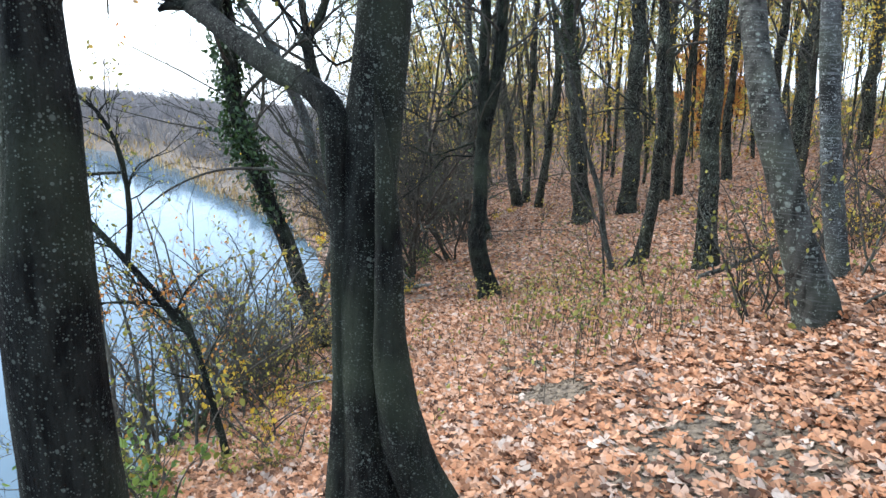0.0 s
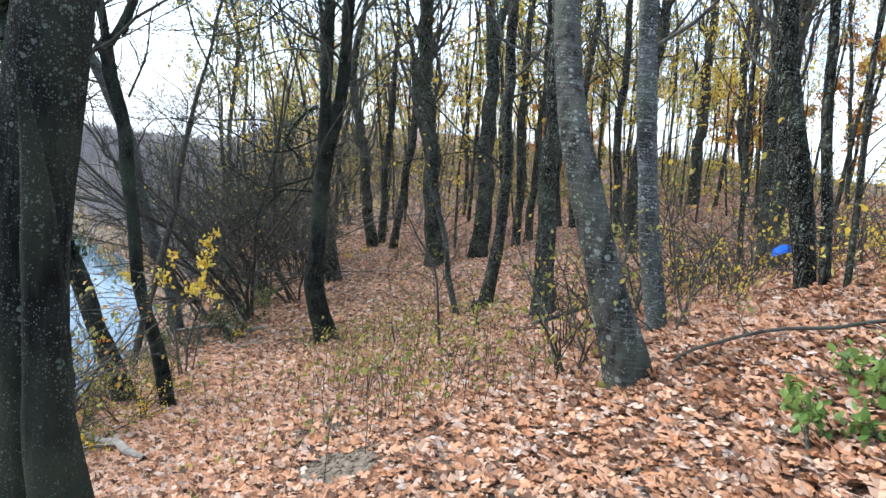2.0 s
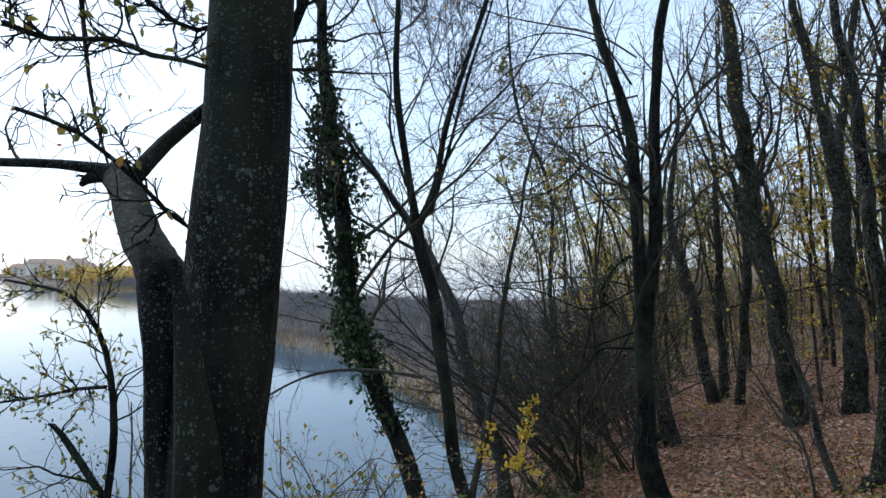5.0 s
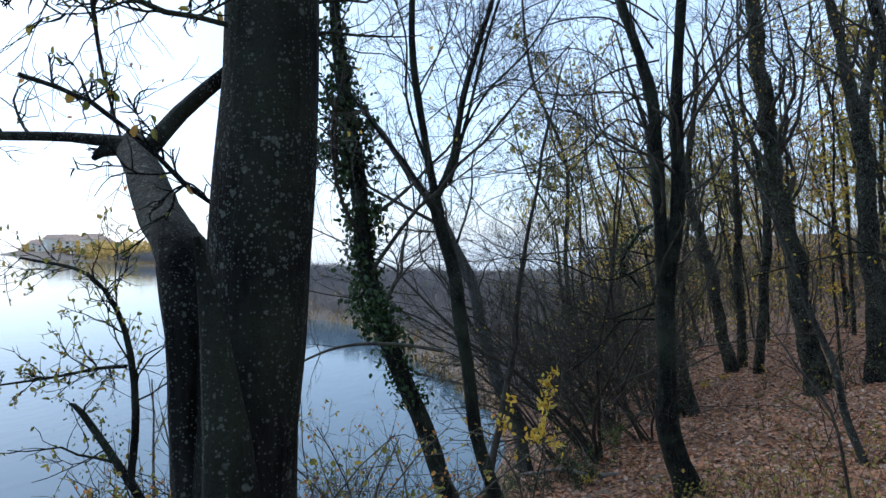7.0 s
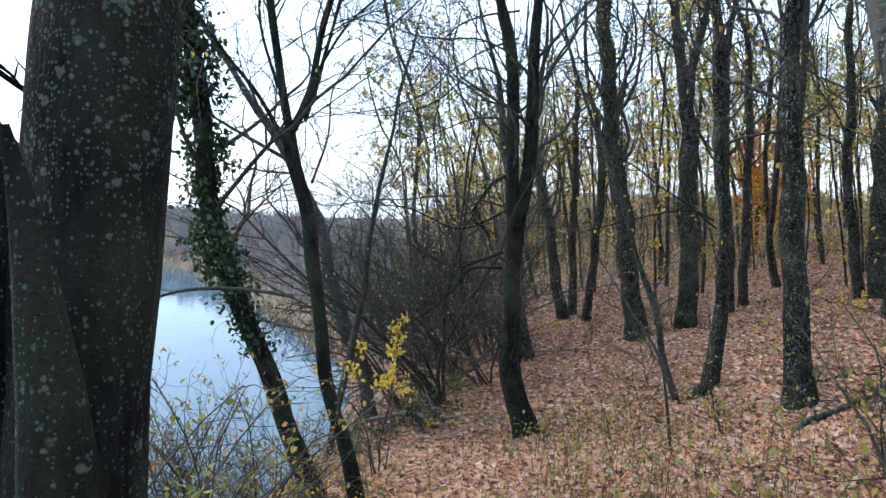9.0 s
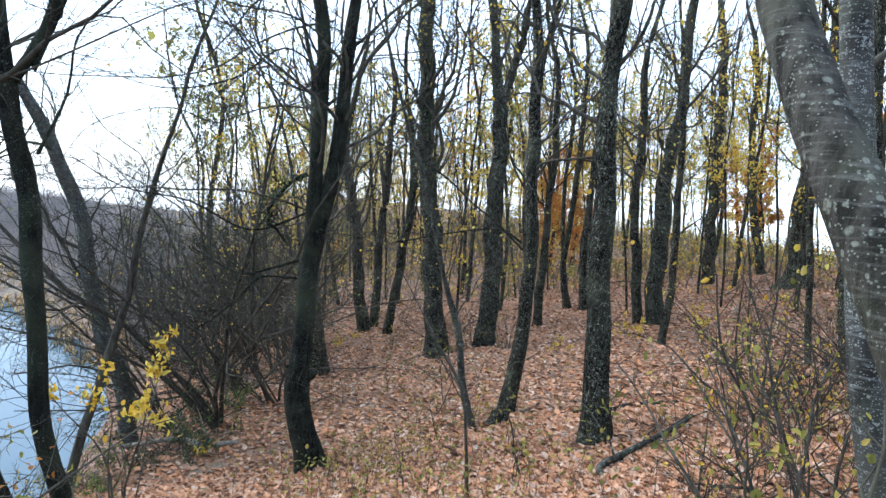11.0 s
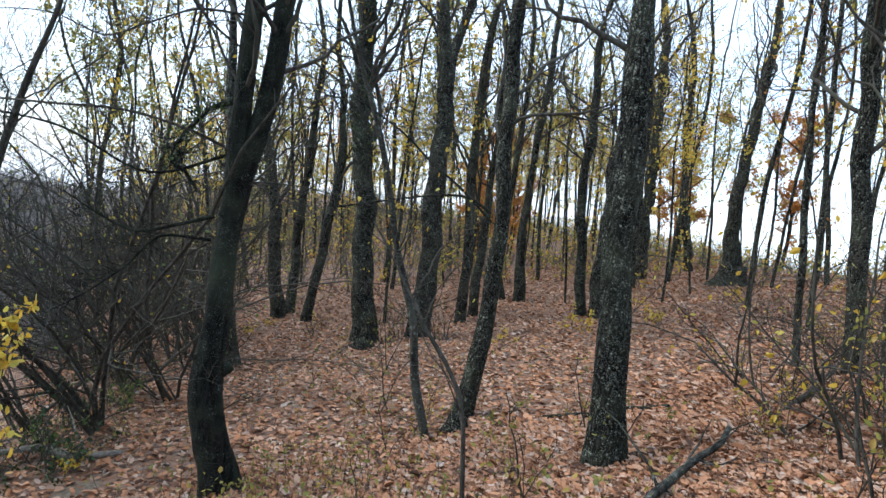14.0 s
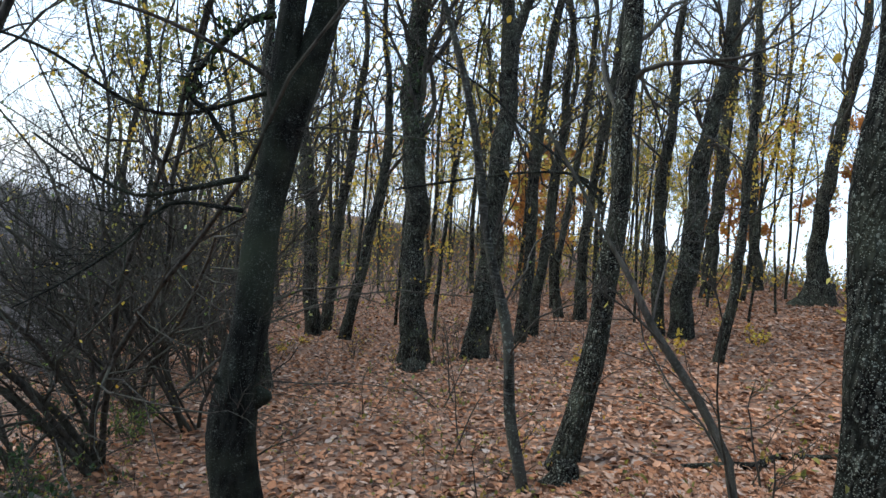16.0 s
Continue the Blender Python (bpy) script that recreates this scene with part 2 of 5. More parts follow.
RENDER = plain("pale_render", [(0.3, (0.7, 0.64, 0.54)), (0.7, (0.82, 0.76, 0.66))], 0.7, 0.9)
TILES = plain("roof_tiles", [(0.3, (0.3, 0.2, 0.15)), (0.7, (0.5, 0.36, 0.27))], 0.9, 0.85)
PANE = plain("window_glass", [(0.3, (0.05, 0.06, 0.07)), (0.7, (0.09, 0.1, 0.11))], 0.5, 0.1)
UNDERGROWTH = plain("undergrowth_twigs", [(0.3, (0.06, 0.052, 0.043)), (0.7, (0.13, 0.115, 0.09))], 0.6, 0.95)
REED = leaf("reed_gold", [(0, (0.28, 0.17, 0.07)), (1, (0.5, 0.36, 0.18))], 0.8, 0)

# ---- the lie of the land ----
WATER = -4.5
def smooth(a, b, v):
    u = np.clip((v - a) / (b - a), 0, 1)
    return u * u * (3 - 2 * u)
def ramp(v, ks, hs, w=1.2):
    return sum(np.interp(v + k * w, ks, hs) for k in (-1, -0.5, 0, 0.5, 1)) / 5
def shore(y):
    return ramp(y, (-40, 6, 14, 18, 21, 24, 28, 32, 37, 45, 52, 60, 156, 217, 330, 562), (-6, -4.8, -3.6, -3.2, -3.9, -4.9, -7.1, -10.5, -13.8, -20, -32, -42, -128, -215, -360, -680), 1.2)
def ground(x, y):
    x, y = np.asarray(x, float), np.asarray(y, float)
    along = ramp(y, (-30, 0, 1.6, 3.8, 5.9, 7.3, 10, 12.9, 21, 35, 60, 120), (0.6, 0, -0.08, -0.42, -1.02, -1.4, -2.1, -2.75, -3.4, -4.0, -4.3, -4.4))
    side = np.interp(y, (0, 4.6, 10, 13, 22), (0.3, 0.34, 0.27, 0.24, 0.2))
    right = np.maximum(x - 0.8, -4.0)
    right = np.where(right > 14, 14 + 12 * np.tanh((right - 14) / 12), right)
    # the slope steepens again towards its crest
    z = along + side * right + 0.075 * np.maximum(right - 9, 0) * smooth(26, 15, y)
    w = smooth(20, 34, y) * smooth(-1, -9, x)
    z = z * (1 - w) + w * (-2.7 + 0.3 * np.sin(0.11 * x + 0.07 * y) - 1.4 * smooth(50, 100, y) + 10 * smooth(230, 420, y) * smooth(-0.7 * y, -0.9 * y, x))
    d = x - shore(y)
    # behind the low ridge round the bay the land falls away
    z = z - 0.045 * np.maximum(y - 75, 0) * smooth(15, 45, d) * smooth(-0.02 * y, -0.16 * y, x)
    z = np.minimum(z, WATER + np.interp(y, (0, 4, 10, 20, 30), (1.2, 1.1, 0.85, 0.6, 0.4)) * d)
    z = z + 0.05 * np.sin(1.7 * x + 0.6 * y) * np.sin(0.9 * y - 0.5 * x) + 0.025 * np.sin(3.9 * x - 1.3 * y + 1)
    return np.maximum(z, WATER - 1.2 - 0.05 * np.maximum(y - 75, 0) * smooth(15, 45, d))


# ---- mesh helpers ----
def mesh_of(name, verts, faces, mats, smooth_faces=True):
    verts, faces = np.asarray(verts, np.float32), np.asarray(faces, np.int32)
    me = bpy.data.meshes.new(name)
    me.vertices.add(len(verts))
    me.vertices.foreach_set("co", verts.ravel())
    k = faces.shape[1]
    me.loops.add(faces.size)
    me.loops.foreach_set("vertex_index", faces.ravel())
    me.polygons.add(len(faces))
    me.polygons.foreach_set("loop_start", np.arange(0, faces.size, k, dtype=np.int32))
    me.polygons.foreach_set("use_smooth", np.full(len(faces), smooth_faces))
    for m in mats:
        me.materials.append(m)
    me.update(calc_edges=True)
    me.validate()
    return me


def part(name, me, parent=None, label=""):
    ob = new(name, me)
    if parent is not None:
        ob.parent = parent
    return tagged(ob, label)


def thing(name, x, y, z, label, category, group="", kind=""):
    ob = new(name)
    ob.empty_display_size = 0.2
    ob.location = (x, y, z)
    return tagged(ob, label, category, group, kind)


def joined(chunks):
    vs, fs, at = [], [], 0
    for v, f in chunks:
        vs.append(v)
        fs.append(f + at)
        at += len(v)
    return np.concatenate(vs), np.concatenate(fs)


def unit(v):
    return v / np.maximum(np.linalg.norm(v, axis=-1, keepdims=True), 1e-9)


def tubes(pts, rad, k, shape=None):
    """Tubes along N lines of S points; shape: factors on the radius, S x k."""
    N, S, _ = pts.shape
    t = np.empty_like(pts)
    t[:, 1:-1] = pts[:, 2:] - pts[:, :-2]
    t[:, 0], t[:, -1] = pts[:, 1] - pts[:, 0], pts[:, -1] - pts[:, -2]
    t = unit(t)
    ref = np.where(np.abs(t[:, :1, 2:3]) > 0.8, np.array([1.0, 0.1, 0]), np.array([0.1, 0, 1.0]))
    a = unit(np.cross(t, ref))
    b = np.cross(t, a)
    th = np.arange(k) * 2 * np.pi / k
    r = rad[:, :, None, None] * (1 if shape is None else shape[None, :, :, None])
    v = pts[:, :, None] + r * (a[:, :, None] * np.cos(th)[:, None] + b[:, :, None] * np.sin(th)[:, None])
    i = np.arange(N)[:, None, None] * S * k + np.arange(S - 1)[:, None] * k + np.arange(k)
    j = np.arange(N)[:, None, None] * S * k + np.arange(S - 1)[:, None] * k + (np.arange(k) + 1) % k
    f = np.stack([i, j, j + k, i + k], -1).reshape(-1, 4)
    return v.reshape(-1, 3), f


def sprout(rng, pts, rad, n, u0, u1, angle, length, thin, S, up=0.1, wob=0.25, tip=0.25, droop=0.0, floor=0.0):
    """n side branches on each of the lines pts; their length is a share of the parent's (absolute when negative)."""
    N, S0, _ = pts.shape
    p = np.repeat(np.arange(N), n)
    u = rng.uniform(u0, u1, N * n)
    f = u * (S0 - 1)
    i = np.minimum(f.astype(int), S0 - 2)
    w = (f - i)[:, None]
    at = pts[p, i] * (1 - w) + pts[p, i + 1] * w
    r = rad[p, i] * (1 - w[:, 0]) + rad[p, i + 1] * w[:, 0]
    tan = unit(pts[p, i + 1] - pts[p, i])
    side = unit(np.cross(tan, rng.normal(size=at.shape)))
    a = np.radians(angle) * rng.uniform(0.6, 1.35, len(p))[:, None]
    d = tan * np.cos(a) + side * np.sin(a)
    whole = np.linalg.norm(np.diff(pts, axis=1), axis=2).sum(1)[p]
    ln = (whole * length * (1.15 - 0.7 * u) if length > 0 else np.full(len(p), -length)) * rng.uniform(0.55, 1.2, len(p))
    line = [at]
    for s in range(S - 1):
        d = unit(d + np.array([0, 0, up - droop * s]) + wob * rng.normal(size=d.shape) / math.sqrt(S))
        line.append(line[-1] + d * (ln / (S - 1))[:, None])
    line = np.stack(line, 1)
    rr = np.maximum(r * thin, floor)[:, None] * np.linspace(1, tip, S)
    return line, rr


BLADE = np.array([(0, 0, 0), (0.27, 0.3, 0.09), (0.22, 0.72, 0.06), (0, 1, -0.04), (-0.22, 0.72, 0.06), (-0.27, 0.3, 0.09)]), np.array([(0, 1, 2, 3), (0, 3, 4, 5)])
LOBED = np.array([(0, 0, 0), (0, 0.52, -0.02), (0, 1, 0.05), (0.3, 0.06, 0.05), (0.5, 0.4, 0.12), (0.25, 0.58, 0.04), (0.3, 0.86, 0.12), (-0.3, 0.06, 0.05), (-0.5, 0.4, 0.12), (-0.25, 0.58, 0.04), (-0.3, 0.86, 0.12)]), np.array([(0, 3, 4, 1), (1, 5, 6, 2), (0, 1, 8, 7), (1, 2, 10, 9)])


def leaves(rng, at, size, flat=0.0, spread=0.35, form=BLADE):
    """Folded two-sided leaves at the points at; flat: 1 lies down, 0 hangs any way."""
    N = len(at)
    shape, quads = form
    yaw = rng.uniform(0, 2 * np.pi, N)
    tilt = rng.normal(0, 1, N) * (1 - flat) * 1.2 + rng.normal(0, spread, N)
    roll = rng.normal(0, 1, N) * (1 - flat) * 0.9 + rng.normal(0, spread, N)
    cy, sy, ct, st, cr, sr = np.cos(yaw), np.sin(yaw), np.cos(tilt), np.sin(tilt), np.cos(roll), np.sin(roll)
    s = size * rng.uniform(0.6, 1.25, N)
    v = shape[None] * s[:, None, None]
    v[:, :, 2] *= rng.uniform(-1.2, 3.0, N)[:, None]
    v[:, :, 0] *= rng.uniform(0.7, 1.35, N)[:, None]
    x, y, z = v[..., 0], v[..., 1], v[..., 2]
    x, z = x * cr[:, None] + z * sr[:, None], -x * sr[:, None] + z * cr[:, None]
    y, z = y * ct[:, None] - z * st[:, None], y * st[:, None] + z * ct[:, None]
    x, y = x * cy[:, None] - y * sy[:, None], x * sy[:, None] + y * cy[:, None]
    v = np.stack([x, y, z], -1) + at[:, None]
    i = np.arange(N)[:, None] * len(shape)
    f = np.concatenate([i + q for q in quads])
    return v.reshape(-1, 3), f


def curve_through(ctrl, step):
    """A smooth line through control points of any width, about one point every step metres."""
    c = np.asarray(ctrl, float)
    c = np.vstack([2 * c[0] - c[1], c, 2 * c[-1] - c[-2]])
    out = []
    for i in range(1, len(c) - 2):
        k = max(2, int(np.linalg.norm(c[i + 1, :3] - c[i, :3]) / step))
        for u in np.arange(k) / k:
            out.append(0.5 * (2 * c[i] + (c[i + 1] - c[i - 1]) * u + (2 * c[i - 1] - 5 * c[i] + 4 * c[i + 1] - c[i + 2]) * u ** 2 + (3 * c[i] - c[i - 1] - 3 * c[i + 1] + c[i + 2]) * u ** 3))
    out.append(c[-2])
    return np.array(out)


def bole(rng, line, k=14, flare=0.55, lumps=0.06):
    """A trunk with root toes at its foot and an uneven round."""
    pts, r = line[:, :3], np.maximum(line[:, 3], 0.006)
    h = np.concatenate([[0], np.cumsum(np.linalg.norm(np.diff(pts, axis=0), axis=1))])
    th = np.arange(k) * 2 * np.pi / k
    toes = rng.integers(3, 6)
    ph = rng.uniform(0, 6.28, 4)
    foot = np.exp(-h / (2.2 * r[0]))[:, None]
    shape = 1 + flare * foot * (0.75 + 0.6 * np.cos(toes * th + ph[0])) * (1 if flare else 0)
    shape = shape + lumps * (np.sin(2 * th + ph[1] + 0.9 * h[:, None]) + 0.7 * np.sin(3 * th + ph[2] - 1.7 * h[:, None])) + lumps * 0.6 * np.sin(5.1 * h + ph[3])[:, None]
    shape = shape + lumps * 0.35 * rng.normal(size=shape.shape)
    return tubes(pts[None], r[None], k, shape)


def extended(rng, line, height, wob=0.085):
    """Carries a trunk on above its last point, thinning out, to the height given above its foot."""
    d = unit(line[-1, :3] - line[-4, :3])
    p, r, out = line[-1, :3].copy(), line[-1, 3], []
    n = max(3, int((height - p[2]) / 0.45))
    for i in range(n):
        d = unit(d + wob * rng.normal(size=3) + np.array([0, 0, 0.03]))
        p = p + d * max(height - line[-1, 2], 0.6) / n
        out.append((*p, r * (1 - (i + 1) / n) + 0.008))
    return np.vstack([line, out])


def crown(rng, line, limbs, u0, reach, fine):
    """Limbs, branches and twigs of one stem; returns mesh chunks and the twig tips."""
    keep = np.linspace(0, len(line) - 1, 16).astype(int)
    pts, rad = line[None, keep, :3], line[None, keep, 3]
    l1, r1 = sprout(rng, pts, rad, limbs, u0, 0.97, 40, reach, 0.27, 12, up=0.14, wob=0.95, tip=0.2, floor=0.007)
    l2, r2 = sprout(rng, l1, r1, fine, 0.15, 1.0, 40, 0.6, 0.5, 7, up=0.05, wob=0.75, tip=0.3, floor=0.0042)
    l3, r3 = sprout(rng, l2, r2, fine + 2, 0.1, 1.0, 38, 0.66, 0.6, 5, up=0.03, wob=0.7, tip=0.5, floor=0.0028)
    return [tubes(l1, r1, 6), tubes(l2, r2, 4), tubes(l3, r3, 3)], np.concatenate([l2[:, 2:].reshape(-1, 3), l3[:, 1:].reshape(-1, 3)])


def knot(ob, x, y, z, r, aim, seed):
    """A healed stub on a trunk."""
    rng = np.random.default_rng(seed)
    d = unit(np.array(aim, float))
    ctrl = [(*(np.array((x, y, z)) + d * r * u), r * k) for u, k in ((-0.6, 0.95), (0.1, 0.8), (0.7, 0.55), (1.1, 0.3), (1.25, 0.06))]
    part("knot", mesh_of("knot", *bole(rng, curve_through(ctrl, 0.02), 9, 0.0, 0.12), [BARK_SHADED]), ob, "healed stub of a lost branch")


def tree(name, x, y, stem, height, seed, label, mat=None, forks=(), limbs=10, u0=0.4, reach=0.42, fine=5, foliage=0, leaf_mat=None, leaf_size=0.07, group="", flare=0.55, sides=14, shoots=14):
    """stem and forks: points (dx, dy, height above the foot, radius)."""
    rng = np.random.default_rng(seed)
    z0 = float(ground(x, y))
    mat = mat or BARK_WOOD
    ob = thing(name, x, y, z0, label, "tree", group)
    stem = [tuple(p) for p in stem]
    a, b = np.array(stem[0]), np.array(stem[1])
    if a[2] > 0.1:
        slope = (b - a)[:2] / (b - a)[2]
        stem.insert(0, (*(a[:2] - slope * (a[2] + 0.15) * 0.7), -0.15, a[3] * 1.12))
    stem.insert(0, (stem[0][0], stem[0][1], -0.35, stem[0][3] * 1.05))
    line = curve_through(stem, 0.16)
    # the trunk wavers a little on its way up
    rise, ph = np.clip(line[:, 2] / 1.5, 0, 1), rng.uniform(0, 6.28, 4)
    for axis in (0, 1) if shoots else ():
        line[:, axis] += rise * line[:, 3] * (0.24 * np.sin(1.7 * line[:, 2] + ph[axis]) + 0.14 * np.sin(4.1 * line[:, 2] + ph[axis + 2]))
    tall = [line if forks else extended(rng, line, height)]
    part("trunk", mesh_of("trunk", *bole(rng, tall[0], sides, flare), [mat]), ob)
    for f in forks:
        g = extended(rng, curve_through(f, 0.16), height)
        tall.append(g)
        part("fork", mesh_of("fork", *bole(rng, g, 10, 0.0), [mat]), ob)
    chunks, tips = [], []
    for g in (tall[1:] or tall):
        c, t = crown(rng, g, limbs, u0 if not forks else 0.2, reach, fine)
        chunks += c
        tips.append(t)
    if shoots:
        keep = np.linspace(0, len(tall[0]) - 1, 16).astype(int)
        s1, q1 = sprout(rng, tall[0][None, keep, :3], tall[0][None, keep, 3], shoots, 0.06, 0.75, 65, -0.75, 0.05, 7, up=0.06, wob=0.6, tip=0.4, floor=0.0045)
        s2, q2 = sprout(rng, s1, q1, 5, 0.2, 1.0, 45, 0.5, 0.6, 4, up=0.02, wob=0.6, tip=0.5, floor=0.0028)
        chunks += [tubes(s1, q1, 4), tubes(s2, q2, 3)]
        tips += [s2[:, 1:].reshape(-1, 3)]
    part("crown", mesh_of("crown", *joined(chunks), [BARK_TWIG]), ob, "bare branches and fine twigs")
    if foliage:
        tips = np.concatenate(tips)
        at = tips[rng.integers(0, len(tips), foliage)] + rng.normal(0, 0.05, (foliage, 3))
        part("foliage", mesh_of("foliage", *leaves(rng, at, leaf_size), [leaf_mat or YELLOW]), ob, "last autumn leaves")
    return ob, tall


def bush(name, x, y, seed, stems, high, label, foliage=0, leaf_mat=None, leaf_size=0.05, lean=(0, 0), spread=0.35, fine=5, mat=None, group="", leaf_above=0.0, arch=0.12, reach=0.45, twig=0.0036):
    rng = np.random.default_rng(seed)
    ob = thing(name, x, y, float(ground(x, y)), label, "shrub", group)
    S = 9
    at = np.zeros((stems, 3))
    at[:, :2] = rng.normal(0, 0.13, (stems, 2))
    at[:, 2] = -0.12
    d = unit(np.stack([lean[0] + spread * rng.normal(size=stems), lean[1] + spread * rng.normal(size=stems), np.ones(stems)], -1))
    ln = high * rng.uniform(0.55, 1.1, stems)
    line = [at]
    for s in range(S - 1):
        out = np.concatenate([unit(d[:, :2]), np.full((stems, 1), -0.4)], 1)
        d = unit(d + 0.14 * rng.normal(size=d.shape) + arch * out * s / S)
        line.append(line[-1] + d * (ln / (S - 1))[:, None])
    line = np.stack(line, 1)
    rad = (0.006 + 0.0045 * ln)[:, None] * rng.uniform(0.6, 1.3, stems)[:, None] * np.linspace(1, 0.25, S)
    tips = []
    for i in range(stems):
        l2, r2 = sprout(rng, line[i:i + 1], rad[i:i + 1], fine + 2, 0.12, 1.0, 42, reach, 0.55, 6, up=0.06, wob=0.7, floor=twig)
        l3, r3 = sprout(rng, l2, r2, fine, 0.1, 1.0, 40, 0.55, 0.6, 4, up=0.02, wob=0.6, tip=0.5, floor=0.72 * twig)
        part("stem", mesh_of("stem", *joined([tubes(line[i:i + 1], rad[i:i + 1], 6), tubes(l2, r2, 4), tubes(l3, r3, 3)]), [mat or BARK_BRUSH]), ob)
        tips += [l2[:, 2:].reshape(-1, 3), l3[:, 1:].reshape(-1, 3)]
    if foliage:
        tips = np.concatenate(tips)
        tips = tips[tips[:, 2] > leaf_above]
        p = tips[rng.integers(0, len(tips), foliage)] + rng.normal(0, 0.03, (foliage, 3))
        part("foliage", mesh_of("foliage", *leaves(rng, p, leaf_size), [leaf_mat or OLIVE]), ob)
    return ob


def limb(ob, ctrl, seed, twigs=9, mat=None, foliage=0, leaf_mat=None):
    """A single side limb of a tree, with its twigs."""
    rng = np.random.default_rng(seed)
    line = curve_through(ctrl, 0.12)
    keep = np.linspace(0, len(line) - 1, 14).astype(int)
    l2, r2 = sprout(rng, line[None, keep, :3], line[None, keep, 3], twigs, 0.25, 1, 45, 0.4, 0.36, 7, up=0.05, wob=0.7, floor=0.0035)
    l3, r3 = sprout(rng, l2, r2, 7, 0.1, 1, 40, 0.55, 0.6, 5, up=0.02, wob=0.6, tip=0.5, floor=0.0026)
    part("limb", mesh_of("limb", *joined([bole(rng, line, 9, 0.0, 0.08), tubes(l2, r2, 5), tubes(l3, r3, 3)]), [mat or BARK_SHADED]), ob)
    if foliage:
        at = l3[:, 2:].reshape(-1, 3)
        part("foliage", mesh_of("foliage", *leaves(rng, at[rng.integers(0, len(at), foliage)], 0.032), [leaf_mat or OLIVE]), ob, "small dry leaves")


def ivy(rng, ob, line, lo, hi, n, spread=0.12, leaf_size=0.07):
    g = line[(line[:, 2] > lo) & (line[:, 2] < hi)]
    i = rng.integers(0, len(g), n)
    a = rng.uniform(0, 6.28, n)
    bush_out = 1 + rng.gamma(1.2, 0.9, n)
    at = g[i, :3] + np.stack([np.cos(a), np.sin(a), np.zeros(n)], -1) * (g[i, 3] + spread * (bush_out - 1) * 0.5)[:, None] + rng.normal(0, 0.06, (n, 3))
    part("ivy", mesh_of("ivy", *leaves(rng, at, leaf_size), [IVY]), ob, "dark green ivy")


def ivy_clumps(rng, ob, line, clumps):
    """Bushy tufts of ivy: (height, spread, how many tufts)."""
    at = []
    for high, out, many in clumps:
        p = line[np.argmin(abs(line[:, 2] - high)), :3]
        for _ in range(many):
            a, far = rng.uniform(0, 6.28), out * rng.uniform(0.2, 1.25)
            c = p + np.array([far * np.cos(a), far * np.sin(a), rng.normal(0, 0.16)])
            k = int(rng.integers(28, 85))
            at.append(c + rng.normal(0, 1, (k, 3)) * (0.075, 0.075, 0.1))
    part("ivy", mesh_of("ivy", *leaves(rng, np.concatenate(at), 0.075), [IVY]), ob, "dark green bushy ivy")


# ---- ground and lake ----
def land():
    def axis(lo, a, b, hi, fine, n):
        g = np.linspace(0, 1, n) ** 2.6
        return np.concatenate([(a - (a - lo) * g)[::-1], np.arange(a, b, fine)[1:], b + (hi - b) * g])
    xs, ys = axis(-900, -9, 14, 700, 0.16, 70), axis(-600, -4, 26, 900, 0.16, 70)
    X, Y = np.meshgrid(xs, ys)
    v = np.stack([X, Y, ground(X, Y)], -1).reshape(-1, 3)
    i = (np.arange(len(ys) - 1)[:, None] * len(xs) + np.arange(len(xs) - 1)).ravel()
    f = np.stack([i, i + 1, i + 1 + len(xs), i + len(xs)], -1)
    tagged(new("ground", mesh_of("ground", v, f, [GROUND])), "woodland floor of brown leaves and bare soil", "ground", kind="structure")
    brim = np.concatenate([[-1500], np.arange(-40, 600, 4), [1500]])
    edge = np.maximum(np.where(brim < 580, shore(brim) + 9, -690), -1490)
    w = mesh_of("water", [(a, b, WATER) for b, e in zip(brim, edge) for a in (-1500, e)], [(2 * i, 2 * i + 1, 2 * i + 3, 2 * i + 2) for i in range(len(brim) - 1)], [LAKE])
    tagged(new("water", w), "calm lake mirroring the pale sky", "lake", kind="structure")


land()


def litter(seed, n, x0, x1, y0, y1, size, name, form=BLADE):
    rng = np.random.default_rng(seed)
    p = np.stack([rng.uniform(x0, x1, n), y0 + (y1 - y0) * rng.uniform(0, 1, n) ** 1.25], -1)
    bare = np.sin(2.1 * p[:, 0] + 1.1 * np.sin(1.3 * p[:, 1])) * np.sin(1.7 * p[:, 1] + 0.8 * p[:, 0])
    scraped = sum(np.exp(-((p[:, 0] - a) ** 2 + (p[:, 1] - b) ** 2) / (0.7 * c) ** 2) for a, b, c in ((1.35, 2.85, 0.85), (0.85, 4.2, 0.5), (0.8, 5.2, 0.45), (0.75, 5.9, 0.3), (-0.5, 13.5, 0.5)))
    p = p[(rng.uniform(0, 1, n) > 0.35 * smooth(0.45, 0.9, bare) + 0.74 * smooth(0.3, 0.8, scraped)) & (p[:, 0] > shore(p[:, 1]) + 1.2)]
    at = np.stack([p[:, 0], p[:, 1], ground(p[:, 0], p[:, 1]) + rng.uniform(0.004, 0.035, len(p))], -1)
    tagged(new(name, mesh_of(name, *leaves(rng, at, size, 0.86, 0.2, form), [LITTER], False)), "fallen brown and orange leaves carpeting the woodland floor", "leaf litter", kind="stuff")


litter(3, 165000, -3.2, 8.5, 0.4, 13, 0.06, "fallen_leaves", LOBED)
litter(4, 90000, -4, 24, 9.5, 34, 0.11, "fallen_leaves")


